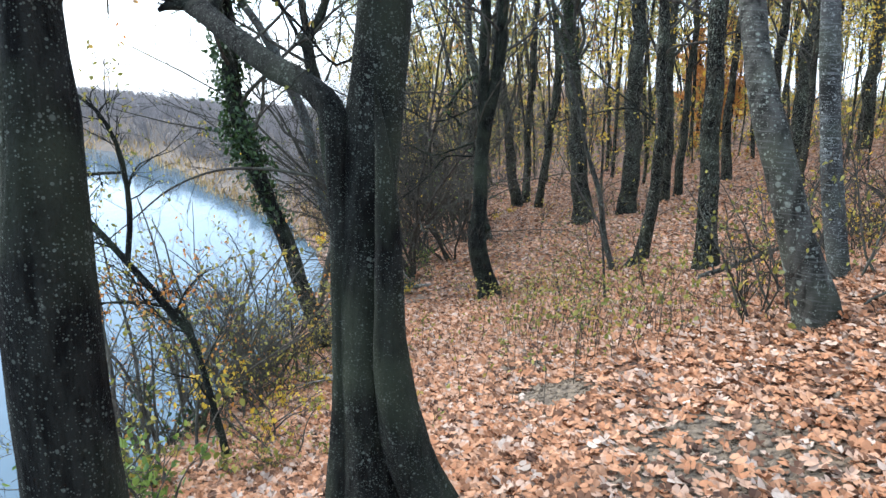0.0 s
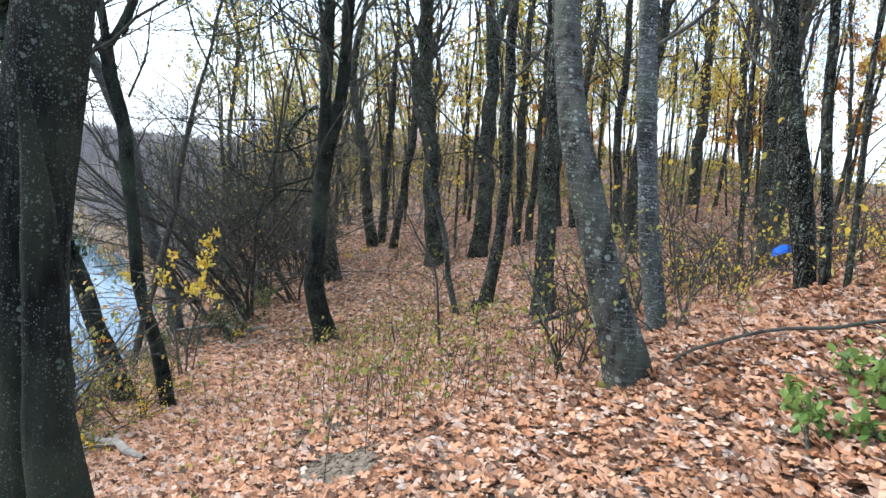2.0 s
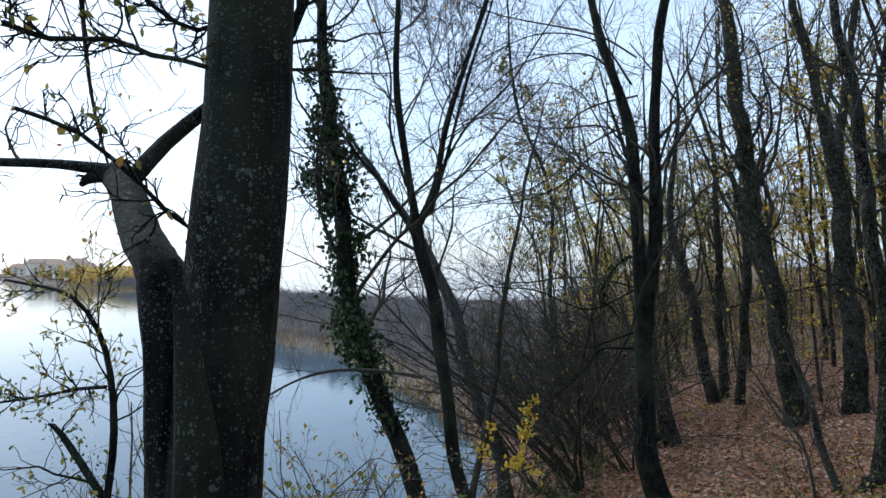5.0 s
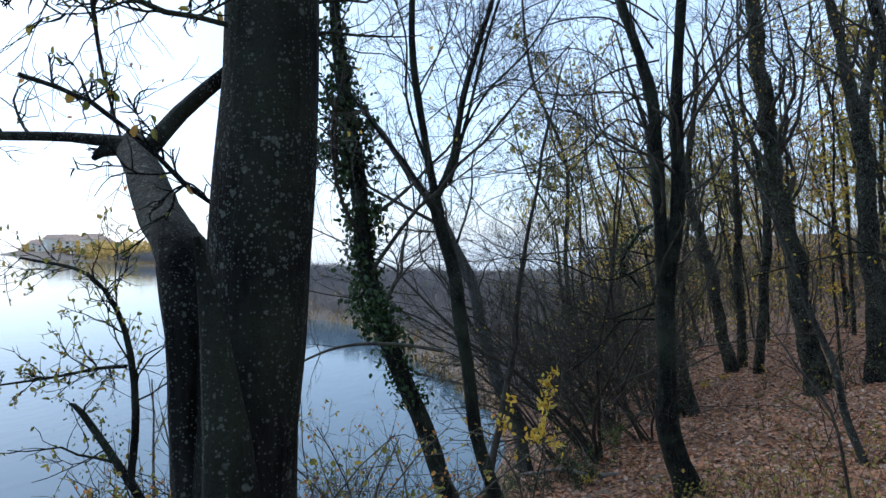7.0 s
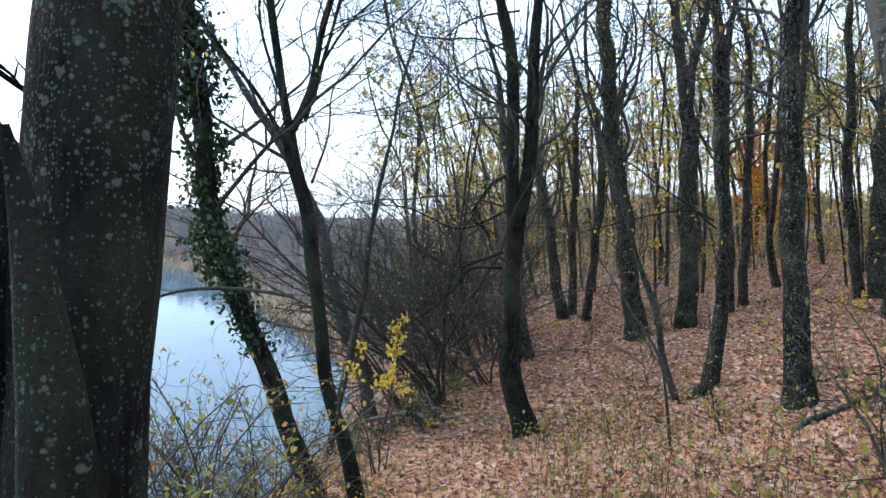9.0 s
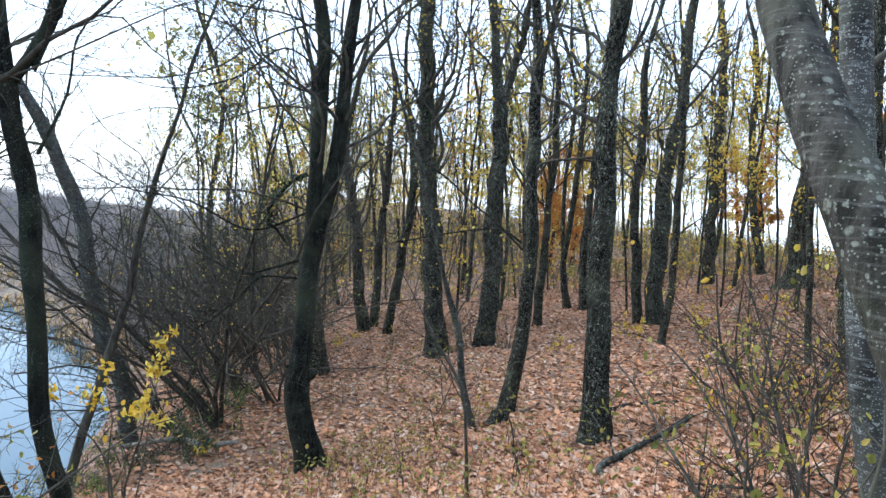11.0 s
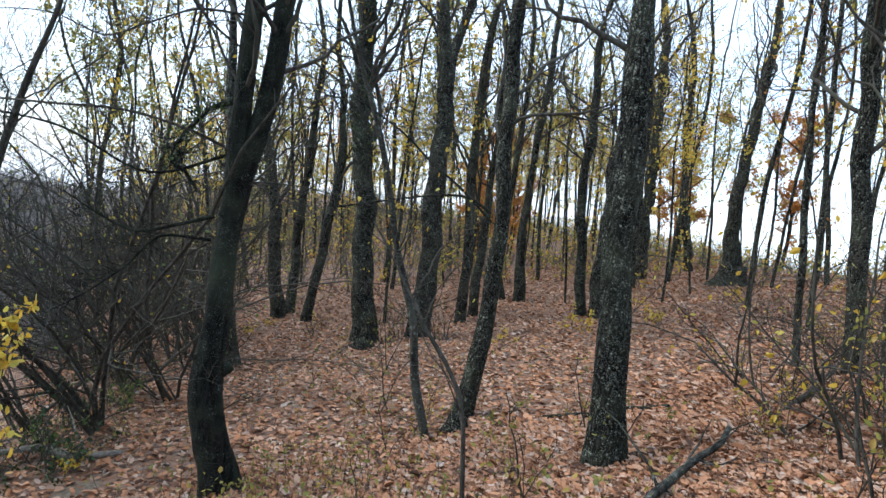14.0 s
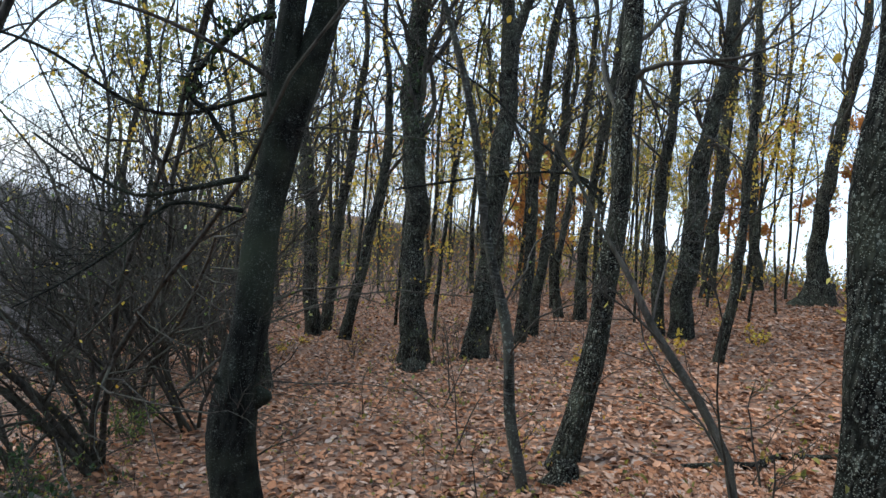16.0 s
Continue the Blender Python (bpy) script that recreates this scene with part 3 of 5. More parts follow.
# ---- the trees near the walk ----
big_tree, big_lines = tree("hornbeam", -0.17, 2.94, [(0.00, -0.09, 0.02, 0.143), (-0.06, -0.07, 0.49, 0.119), (-0.08, -0.05, 0.90, 0.114), (-0.09, 0.00, 1.41, 0.113), (-0.07, 0.05, 1.92, 0.122), (-0.05, 0.09, 2.36, 0.109)], 9.5, 11, "dark twin-stemmed hornbeam trunk flecked with pale lichen", BARK_SHADED, limbs=9, u0=0.5, reach=0.4, sides=22, flare=0.5, shoots=0)
leftnear_tree, leftnear_lines = tree("hornbeam", -1.05, 1.62, [(0.14, 0.10, 0.84, 0.143), (0.12, 0.09, 1.31, 0.119), (0.12, 0.09, 1.70, 0.108), (0.13, 0.10, 2.06, 0.094), (0.13, 0.10, 2.31, 0.074)], 8.5, 12, "dark lichen-flecked hornbeam trunk beside the bank", BARK_SHADED, limbs=7, u0=0.62, reach=0.3, sides=20, flare=0.4, shoots=0)
lean_tree, lean_lines = tree("leaning_tree", 2.56, 4.23, [(0.00, -0.00, 0.00, 0.137), (-0.18, 0.10, 0.52, 0.114), (-0.34, 0.19, 1.01, 0.101), (-0.42, 0.38, 1.40, 0.099), (-0.42, 0.62, 1.73, 0.096), (-0.40, 0.90, 2.16, 0.09), (-0.38, 1.08, 2.48, 0.084)], 10, 13, "grey-barked tree leaning out over the leaves", BARK_GREY, limbs=9, u0=0.55, reach=0.36, sides=18, flare=0.35, foliage=60, shoots=0)
pale_tree, pale_lines = tree("birch", 3.20, 5.75, [(0.30, -0.16, 0.04, 0.100), (0.10, -0.05, 1.06, 0.085), (-0.07, 0.04, 2.12, 0.074), (-0.20, 0.11, 3.20, 0.068), (-0.26, 0.14, 3.64, 0.066)], 10.5, 14, "straight pale grey young birch behind the leaning tree", BARK_BIRCH, limbs=10, u0=0.42, reach=0.34, foliage=60, shoots=0)
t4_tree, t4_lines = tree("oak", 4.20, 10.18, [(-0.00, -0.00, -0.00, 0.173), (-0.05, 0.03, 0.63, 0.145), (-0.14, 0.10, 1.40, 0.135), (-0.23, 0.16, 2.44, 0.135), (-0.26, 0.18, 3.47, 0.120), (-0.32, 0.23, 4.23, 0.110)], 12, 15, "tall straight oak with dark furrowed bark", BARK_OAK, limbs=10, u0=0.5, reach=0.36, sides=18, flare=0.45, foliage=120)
c_tree, c_lines = tree("forked_tree", 1.01, 12.31, [(0.00, -0.00, -0.00, 0.197), (-0.20, 0.01, 0.70, 0.175), (-0.31, 0.01, 1.38, 0.160), (-0.34, 0.01, 1.90, 0.139), (-0.34, 0.01, 2.92, 0.131), (-0.27, 0.01, 3.69, 0.137)], 13, 16, "dark sinuous tree forking into two stems by the path", BARK_SHADED, forks=([(-0.34, 0.01, 2.92, 0.1), (-0.38, 0.01, 4.44, 0.101), (-0.41, 0.01, 5.31, 0.093), (-0.49, 0.02, 6.17, 0.082), (-0.73, 0.03, 7.0, 0.066)], [(-0.34, 0.01, 2.92, 0.11), (-0.14, 0.0, 4.2, 0.105), (-0.11, 0.0, 5.17, 0.097), (-0.11, 0.0, 6.05, 0.09), (-0.05, 0.0, 7.1, 0.078)]), limbs=10, reach=0.5, sides=16, flare=0.5, fine=7)
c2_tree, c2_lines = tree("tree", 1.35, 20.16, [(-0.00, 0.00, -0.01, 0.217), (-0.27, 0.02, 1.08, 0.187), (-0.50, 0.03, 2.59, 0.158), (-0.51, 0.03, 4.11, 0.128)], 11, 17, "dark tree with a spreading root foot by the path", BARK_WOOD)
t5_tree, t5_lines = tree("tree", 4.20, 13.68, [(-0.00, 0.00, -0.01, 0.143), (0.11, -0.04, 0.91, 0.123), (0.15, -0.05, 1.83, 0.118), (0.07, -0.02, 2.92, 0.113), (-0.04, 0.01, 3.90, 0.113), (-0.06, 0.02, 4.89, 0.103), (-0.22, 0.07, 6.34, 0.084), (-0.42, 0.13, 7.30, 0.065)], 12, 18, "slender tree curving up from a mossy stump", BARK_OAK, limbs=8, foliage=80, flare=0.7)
t5b_tree, t5b_lines = tree("tree", 3.52, 13.14, [(0.00, -0.00, -0.00, 0.063), (-0.20, 0.10, 0.63, 0.058), (-0.35, 0.18, 1.44, 0.052), (-0.53, 0.27, 1.96, 0.047), (-0.73, 0.37, 2.49, 0.037)], 8, 19, "thin grey crooked young tree", BARK_GREY, limbs=7, u0=0.3, flare=0.3, foliage=25)
t8_tree, t8_lines = tree("oak", 4.50, 21.21, [(0.00, -0.00, -0.00, 0.302), (-0.32, 0.07, 2.20, 0.249), (-0.75, 0.16, 4.61, 0.234), (-1.09, 0.23, 7.01, 0.220), (-1.36, 0.28, 10.18, 0.180)], 17, 20, "tall old oak with ivy on its upper trunk", BARK_OAK, limbs=14, u0=0.36, reach=0.36, fine=7, foliage=900)
t9_tree, t9_lines = tree("oak", 5.80, 21.05, [(-0.0, 0.0, -0.0, 0.276), (0.0, 0.0, 1.75, 0.247), (-0.14, 0.04, 4.02, 0.231), (-0.28, 0.08, 6.24, 0.203)], 16, 21, "tall oak forking high up over the slope", BARK_OAK, forks=([(-0.28, 0.08, 6.24, 0.203), (-0.65, 0.2, 8.38, 0.125)], [(-0.28, 0.08, 6.24, 0.203), (0.09, 1.05, 7.49, 0.133), (0.34, 0.95, 8.73, 0.119)]), limbs=9, foliage=300, reach=0.5)
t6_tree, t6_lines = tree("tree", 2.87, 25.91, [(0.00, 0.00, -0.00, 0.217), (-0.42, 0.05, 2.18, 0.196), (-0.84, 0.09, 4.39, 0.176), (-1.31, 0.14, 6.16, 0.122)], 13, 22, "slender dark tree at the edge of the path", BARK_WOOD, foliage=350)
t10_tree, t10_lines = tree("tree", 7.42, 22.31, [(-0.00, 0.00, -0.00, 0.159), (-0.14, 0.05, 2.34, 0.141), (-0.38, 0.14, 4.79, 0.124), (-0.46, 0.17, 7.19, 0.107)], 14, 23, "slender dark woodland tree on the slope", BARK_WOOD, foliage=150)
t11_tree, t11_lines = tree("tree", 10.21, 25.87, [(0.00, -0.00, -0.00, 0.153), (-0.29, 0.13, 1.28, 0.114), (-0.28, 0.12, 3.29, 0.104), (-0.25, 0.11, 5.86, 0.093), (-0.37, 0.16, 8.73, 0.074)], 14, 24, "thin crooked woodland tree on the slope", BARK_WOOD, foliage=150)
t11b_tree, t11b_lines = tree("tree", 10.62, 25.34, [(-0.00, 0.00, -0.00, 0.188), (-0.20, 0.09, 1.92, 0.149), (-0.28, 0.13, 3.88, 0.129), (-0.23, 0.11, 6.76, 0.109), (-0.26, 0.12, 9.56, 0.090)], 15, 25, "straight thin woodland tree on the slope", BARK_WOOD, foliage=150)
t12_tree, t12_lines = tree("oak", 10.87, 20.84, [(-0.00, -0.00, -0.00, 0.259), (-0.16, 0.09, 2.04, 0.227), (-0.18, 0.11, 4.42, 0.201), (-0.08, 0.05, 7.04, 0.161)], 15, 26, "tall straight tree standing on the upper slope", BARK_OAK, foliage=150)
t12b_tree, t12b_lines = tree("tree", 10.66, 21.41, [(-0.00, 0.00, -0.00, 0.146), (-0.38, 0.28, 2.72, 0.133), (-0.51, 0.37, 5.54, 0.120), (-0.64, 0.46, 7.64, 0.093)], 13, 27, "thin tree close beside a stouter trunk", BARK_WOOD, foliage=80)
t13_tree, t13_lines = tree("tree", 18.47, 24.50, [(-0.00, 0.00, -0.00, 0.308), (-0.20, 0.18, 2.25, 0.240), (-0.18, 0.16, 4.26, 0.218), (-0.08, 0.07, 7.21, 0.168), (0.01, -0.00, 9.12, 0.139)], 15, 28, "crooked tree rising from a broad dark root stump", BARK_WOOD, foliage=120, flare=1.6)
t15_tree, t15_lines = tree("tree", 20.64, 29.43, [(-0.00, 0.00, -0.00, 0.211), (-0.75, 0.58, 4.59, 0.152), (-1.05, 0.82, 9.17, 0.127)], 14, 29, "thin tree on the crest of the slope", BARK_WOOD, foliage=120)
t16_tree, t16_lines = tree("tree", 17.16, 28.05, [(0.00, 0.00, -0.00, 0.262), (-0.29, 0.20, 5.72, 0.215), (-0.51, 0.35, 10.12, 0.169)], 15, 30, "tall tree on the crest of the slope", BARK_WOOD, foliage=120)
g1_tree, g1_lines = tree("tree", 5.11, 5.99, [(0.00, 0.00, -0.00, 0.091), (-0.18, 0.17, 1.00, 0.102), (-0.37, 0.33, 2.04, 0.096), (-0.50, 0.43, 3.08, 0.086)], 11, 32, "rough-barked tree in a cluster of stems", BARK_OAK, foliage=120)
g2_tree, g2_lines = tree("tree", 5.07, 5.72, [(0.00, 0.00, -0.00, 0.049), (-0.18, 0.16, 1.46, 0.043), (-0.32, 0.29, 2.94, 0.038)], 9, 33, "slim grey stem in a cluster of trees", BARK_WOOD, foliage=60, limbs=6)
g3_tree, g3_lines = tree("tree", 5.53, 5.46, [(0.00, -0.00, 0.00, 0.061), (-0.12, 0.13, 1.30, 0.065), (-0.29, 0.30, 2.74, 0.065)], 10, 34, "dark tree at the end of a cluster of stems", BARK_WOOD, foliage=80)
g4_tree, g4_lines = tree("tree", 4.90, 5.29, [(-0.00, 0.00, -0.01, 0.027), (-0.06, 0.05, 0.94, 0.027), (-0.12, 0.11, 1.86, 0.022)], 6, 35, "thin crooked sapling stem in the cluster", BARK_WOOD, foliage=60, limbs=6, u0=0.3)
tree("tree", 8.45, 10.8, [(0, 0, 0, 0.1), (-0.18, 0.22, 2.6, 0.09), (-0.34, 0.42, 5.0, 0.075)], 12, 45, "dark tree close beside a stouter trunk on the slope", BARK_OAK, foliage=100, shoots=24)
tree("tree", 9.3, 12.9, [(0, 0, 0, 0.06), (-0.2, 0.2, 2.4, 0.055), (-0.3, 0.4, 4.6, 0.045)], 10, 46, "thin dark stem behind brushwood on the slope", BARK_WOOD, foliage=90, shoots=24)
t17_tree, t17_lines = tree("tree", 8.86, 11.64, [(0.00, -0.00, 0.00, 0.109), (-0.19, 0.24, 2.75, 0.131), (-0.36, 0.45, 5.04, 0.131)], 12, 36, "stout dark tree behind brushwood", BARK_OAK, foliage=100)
l1_tree, l1_lines = tree("ivy_tree", -2.62, 9.35, [(0.76, 0.33, 1.01, 0.135), (0.53, 0.23, 1.58, 0.122), (0.31, 0.13, 2.30, 0.122), (0.08, 0.04, 3.01, 0.115), (-0.08, -0.03, 3.58, 0.115), (-0.23, -0.10, 4.43, 0.105), (-0.33, -0.14, 5.36, 0.095), (-0.42, -0.18, 6.08, 0.088), (-0.48, -0.21, 6.79, 0.075), (-0.50, -0.22, 7.88, 0.061)], 11, 37, "leaning bank tree thickly wrapped in ivy", BARK_SHADED, limbs=12, u0=0.4, foliage=60, fine=7)
l2_tree, l2_lines = tree("bank_tree", -1.62, 8.75, [(0.50, 0.16, 0.82, 0.084), (0.38, 0.13, 1.26, 0.081), (0.24, 0.08, 1.89, 0.078), (0.12, 0.04, 2.78, 0.079), (0.07, 0.02, 3.41, 0.079), (-0.08, -0.03, 3.99, 0.073), (-0.12, -0.04, 4.38, 0.067)], 9, 38, "dark bank tree forking over the water", BARK_SHADED, forks=([(-0.12, -0.04, 4.34, 0.049), (-0.22, -0.07, 4.96, 0.043), (-0.33, -0.11, 5.93, 0.037), (-0.30, -0.10, 6.91, 0.028)], [(-0.09, -0.03, 4.34, 0.049), (0.08, 0.03, 4.76, 0.040), (0.21, 0.07, 5.47, 0.034), (0.49, 0.16, 6.38, 0.025)]), limbs=12, fine=8, reach=0.55)
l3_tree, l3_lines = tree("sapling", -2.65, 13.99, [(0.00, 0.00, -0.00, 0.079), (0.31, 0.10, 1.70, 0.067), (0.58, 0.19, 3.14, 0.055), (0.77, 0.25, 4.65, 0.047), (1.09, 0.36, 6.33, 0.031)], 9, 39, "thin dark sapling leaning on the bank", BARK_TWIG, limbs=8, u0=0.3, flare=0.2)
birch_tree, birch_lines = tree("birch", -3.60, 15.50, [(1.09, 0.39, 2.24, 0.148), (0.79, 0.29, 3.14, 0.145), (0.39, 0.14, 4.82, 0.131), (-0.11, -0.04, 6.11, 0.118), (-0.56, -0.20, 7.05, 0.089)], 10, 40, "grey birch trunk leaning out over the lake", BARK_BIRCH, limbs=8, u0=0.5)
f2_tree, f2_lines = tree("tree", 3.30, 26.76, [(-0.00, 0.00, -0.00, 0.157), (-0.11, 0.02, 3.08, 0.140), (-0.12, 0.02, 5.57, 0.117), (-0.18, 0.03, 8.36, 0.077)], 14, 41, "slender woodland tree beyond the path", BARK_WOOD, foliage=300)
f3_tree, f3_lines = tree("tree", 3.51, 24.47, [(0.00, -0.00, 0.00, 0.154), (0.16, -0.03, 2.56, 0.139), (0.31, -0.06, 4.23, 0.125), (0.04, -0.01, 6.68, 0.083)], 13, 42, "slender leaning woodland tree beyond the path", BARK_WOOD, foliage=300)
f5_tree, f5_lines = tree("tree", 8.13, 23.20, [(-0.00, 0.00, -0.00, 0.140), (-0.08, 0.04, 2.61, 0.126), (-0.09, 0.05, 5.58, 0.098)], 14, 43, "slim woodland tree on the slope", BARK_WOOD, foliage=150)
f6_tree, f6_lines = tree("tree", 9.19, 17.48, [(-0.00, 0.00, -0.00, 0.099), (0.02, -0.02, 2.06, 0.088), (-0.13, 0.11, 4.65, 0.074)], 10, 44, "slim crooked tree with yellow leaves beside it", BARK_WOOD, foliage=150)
limb(c_tree, [(-0.48, 0.10, 2.92, 0.023), (-0.89, 0.12, 2.75, 0.018), (-1.21, 0.13, 2.65, 0.014), (-1.56, 0.14, 2.77, 0.011), (-1.90, 0.16, 2.95, 0.008)], 501, 26)
limb(c_tree, [(-0.48, 0.10, 2.67, 0.020), (-0.98, 0.12, 2.63, 0.014), (-1.23, 0.13, 2.31, 0.011), (-1.58, 0.14, 1.97, 0.008), (-1.87, 0.16, 1.75, 0.005)], 502, 26)
limb(c_tree, [(-0.48, 0.10, 4.11, 0.031), (-0.66, 0.10, 4.01, 0.027), (-0.85, 0.11, 3.76, 0.023), (-0.99, 0.11, 3.44, 0.019), (-0.82, 0.11, 3.32, 0.017), (-0.68, 0.10, 3.14, 0.014)], 503, 26)
limb(t5_tree, [(-0.06, 0.04, 2.94, 0.024), (-0.34, 0.20, 3.10, 0.020), (-0.71, 0.41, 3.07, 0.016), (-1.24, 0.71, 2.92, 0.014), (-2.06, 1.19, 2.64, 0.011)], 504, 9)
limb(t5_tree, [(-0.03, 0.02, 2.82, 0.020), (-0.46, 0.27, 3.21, 0.018), (-0.88, 0.51, 3.51, 0.016), (-1.33, 0.77, 3.89, 0.014), (-2.02, 1.17, 4.28, 0.010)], 505, 9)
limb(c_tree, [(-0.43, 0.29, 6.22, 0.022), (-0.85, 0.30, 7.22, 0.017), (-1.44, 0.30, 7.47, 0.014), (-2.25, 0.31, 7.36, 0.011), (-3.04, 0.32, 6.81, 0.008), (-4.08, 0.33, 6.09, 0.005)], 508, 26)
limb(c_tree, [(-0.44, 0.29, 6.86, 0.019), (-0.94, 0.30, 7.60, 0.014), (-1.86, 0.31, 7.85, 0.011), (-2.73, 0.32, 7.61, 0.008), (-3.65, 0.33, 7.16, 0.005)], 509, 26)
limb(c_tree, [(-0.36, 0.29, 5.49, 0.017), (-0.97, 0.30, 5.80, 0.014), (-1.61, 0.31, 5.28, 0.011), (-2.47, 0.31, 5.03, 0.008), (-3.36, 0.32, 5.16, 0.005)], 510, 26)
limb(c_tree, [(-0.39, 0.29, 3.60, 0.019), (-1.18, 0.30, 3.26, 0.015), (-2.01, 0.31, 3.56, 0.012), (-2.87, 0.32, 3.65, 0.009), (-3.57, 0.33, 3.99, 0.006)], 511, 26)
limb(l2_tree, [(-0.11, -0.04, 4.12, 0.025), (-0.41, -0.13, 4.67, 0.021), (-0.71, -0.23, 5.06, 0.017), (-1.01, -0.33, 5.51, 0.013), (-1.32, -0.43, 6.06, 0.010), (-1.44, -0.47, 6.65, 0.006)], 521, 14)
limb(l2_tree, [(0.03, 0.01, 4.44, 0.025), (0.24, 0.08, 5.21, 0.021), (0.46, 0.15, 6.06, 0.017), (0.71, 0.23, 6.84, 0.011), (0.84, 0.28, 7.43, 0.006)], 522, 14)
limb(l2_tree, [(0.14, 0.05, 4.95, 0.017), (0.45, 0.15, 5.47, 0.014), (0.89, 0.29, 5.92, 0.012), (1.27, 0.41, 6.51, 0.008), (1.52, 0.50, 6.91, 0.006)], 523, 14)
limb(l2_tree, [(-0.23, -0.07, 4.76, 0.019), (-0.40, -0.13, 5.41, 0.015), (-0.40, -0.13, 6.12, 0.012), (-0.64, -0.21, 6.91, 0.008)], 524, 14)
limb(l2_tree, [(0.10, 0.03, 3.80, 0.015), (0.26, 0.08, 4.31, 0.012), (0.29, 0.10, 4.76, 0.008), (0.51, 0.17, 5.15, 0.006)], 525, 14)
limb(big_tree, [(-0.05, 0.04, 2.38, 0.006), (-0.11, 0.01, 2.47, 0.006), (-0.22, -0.06, 2.49, 0.004), (-0.29, -0.11, 2.52, 0.004), (-0.40, -0.18, 2.51, 0.003), (-0.48, -0.23, 2.54, 0.002)], 531, 14, foliage=25)
limb(big_tree, [(-0.22, 0.28, 2.72, 0.005), (-0.31, 0.23, 2.66, 0.004), (-0.41, 0.17, 2.72, 0.003), (-0.50, 0.12, 2.83, 0.002)], 532, 14, foliage=25)
limb(big_tree, [(-0.15, 0.19, 2.16, 0.003), (-0.26, 0.13, 2.09, 0.003), (-0.36, 0.07, 2.20, 0.002), (-0.49, -0.00, 2.33, 0.002), (-0.62, -0.08, 2.39, 0.001)], 533, 14, foliage=25)
knot(c_tree, -0.19, -0.05, 1.36, 0.1, (1, -0.2, 0.15), 71)
knot(c_tree, -0.42, -0.05, 1.45, 0.07, (-1, -0.3, 0.3), 72)
knot(big_tree, 0.03, -0.08, 1.05, 0.05, (0.6, -1, 0.1), 73)
ivy(np.random.default_rng(78), c_tree, curve_through([(-0.48, 0.1, 4.11, 0.03), (-0.66, 0.1, 4.01, 0.03), (-0.85, 0.11, 3.76, 0.03), (-0.99, 0.11, 3.44, 0.03)], 0.05), 3.3, 4.2, 260, 0.1, 0.045)
dead_tree = thing("dead_sapling", 2.3, 9.2, float(ground(2.3, 9.2)), "thin leaning dead sapling with bare side branches", "tree")
limb(dead_tree, [(0.12, -0.1, -0.15, 0.02), (-0.03, -0.07, 0.92, 0.015), (-0.13, 0.0, 1.21, 0.014), (-0.25, 0.08, 1.39, 0.015), (-0.34, 0.14, 1.51, 0.014), (-0.42, 0.2, 1.66, 0.011), (-0.53, 0.28, 1.83, 0.006), (-0.62, 0.34, 1.98, 0.005), (-0.74, 0.43, 2.16, 0.004)], 507, 4, BARK_TWIG)
part("buttress", mesh_of("buttress", *bole(np.random.default_rng(8), curve_through([(0.28, -0.16, 0.05, 0.12), (0.13, -0.17, 0.42, 0.1), (0.05, -0.18, 0.84, 0.08), (0.03, -0.18, 1.22, 0.063), (0.01, -0.18, 1.51, 0.047), (-0.01, -0.18, 1.72, 0.031), (-0.03, -0.18, 1.87, 0.019), (-0.05, -0.19, 2.0, 0.006)], 0.1), 16, 0.25, 0.09), [BARK_SHADED]), big_tree, "second stem fused to the trunk")
rng = np.random.default_rng(77)
ivy(rng, l1_tree, l1_lines[0], 2.4, 4.6, 900, 0.1)
ivy_clumps(rng, l1_tree, l1_lines[0], ((3.4, 0.22, 5), (3.75, 0.26, 8), (4.3, 0.13, 5), (4.8, 0.2, 8), (5.3, 0.3, 13), (5.7, 0.32, 14), (6.1, 0.26, 10), (6.6, 0.16, 6), (7.1, 0.12, 4)))
ivy(rng, t8_tree, t8_lines[0], 4.5, 10.5, 1500, 0.14)
# the hornbeam's side limb, with its broken knob and two branches
part("side_stem", mesh_of("side_stem", *bole(np.random.default_rng(510), curve_through([(-0.17, -0.02, -0.2, 0.1), (-0.17, -0.02, 0.5, 0.08), (-0.18, 0.0, 1.1, 0.072), (-0.21, 0.03, 1.6, 0.068), (-0.28, 0.06, 1.93, 0.066), (-0.6, 0.35, 2.08, 0.058), (-0.92, 0.64, 2.26, 0.054), (-1.1, 0.8, 2.36, 0.06), (-1.17, 0.86, 2.42, 0.03)], 0.07), 14, 0.2, 0.12), [BARK_SHADED]), big_tree, "side stem ending in a broken knob")
limb(big_tree, [(-1.1, 0.8, 2.37, 0.04), (-1.24, 0.8, 2.36, 0.025), (-1.3, 0.8, 2.33, 0.01)], 513, 1)
limb(big_tree, [(-1.08, 0.8, 2.37, 0.032), (-1.4, 0.8, 2.42, 0.024), (-1.7, 0.76, 2.44, 0.021), (-2.3, 0.83, 2.5, 0.016), (-3.0, 0.98, 2.8, 0.008)], 511, 12)
limb(big_tree, [(-1.02, 0.76, 2.32, 0.034), (-0.97, 0.9, 2.5, 0.032), (-0.8, 1.0, 2.68, 0.03), (-0.55, 1.1, 2.9, 0.026), (-0.4, 1.25, 3.6, 0.016), (-0.5, 1.4, 4.6, 0.01)], 512, 10)


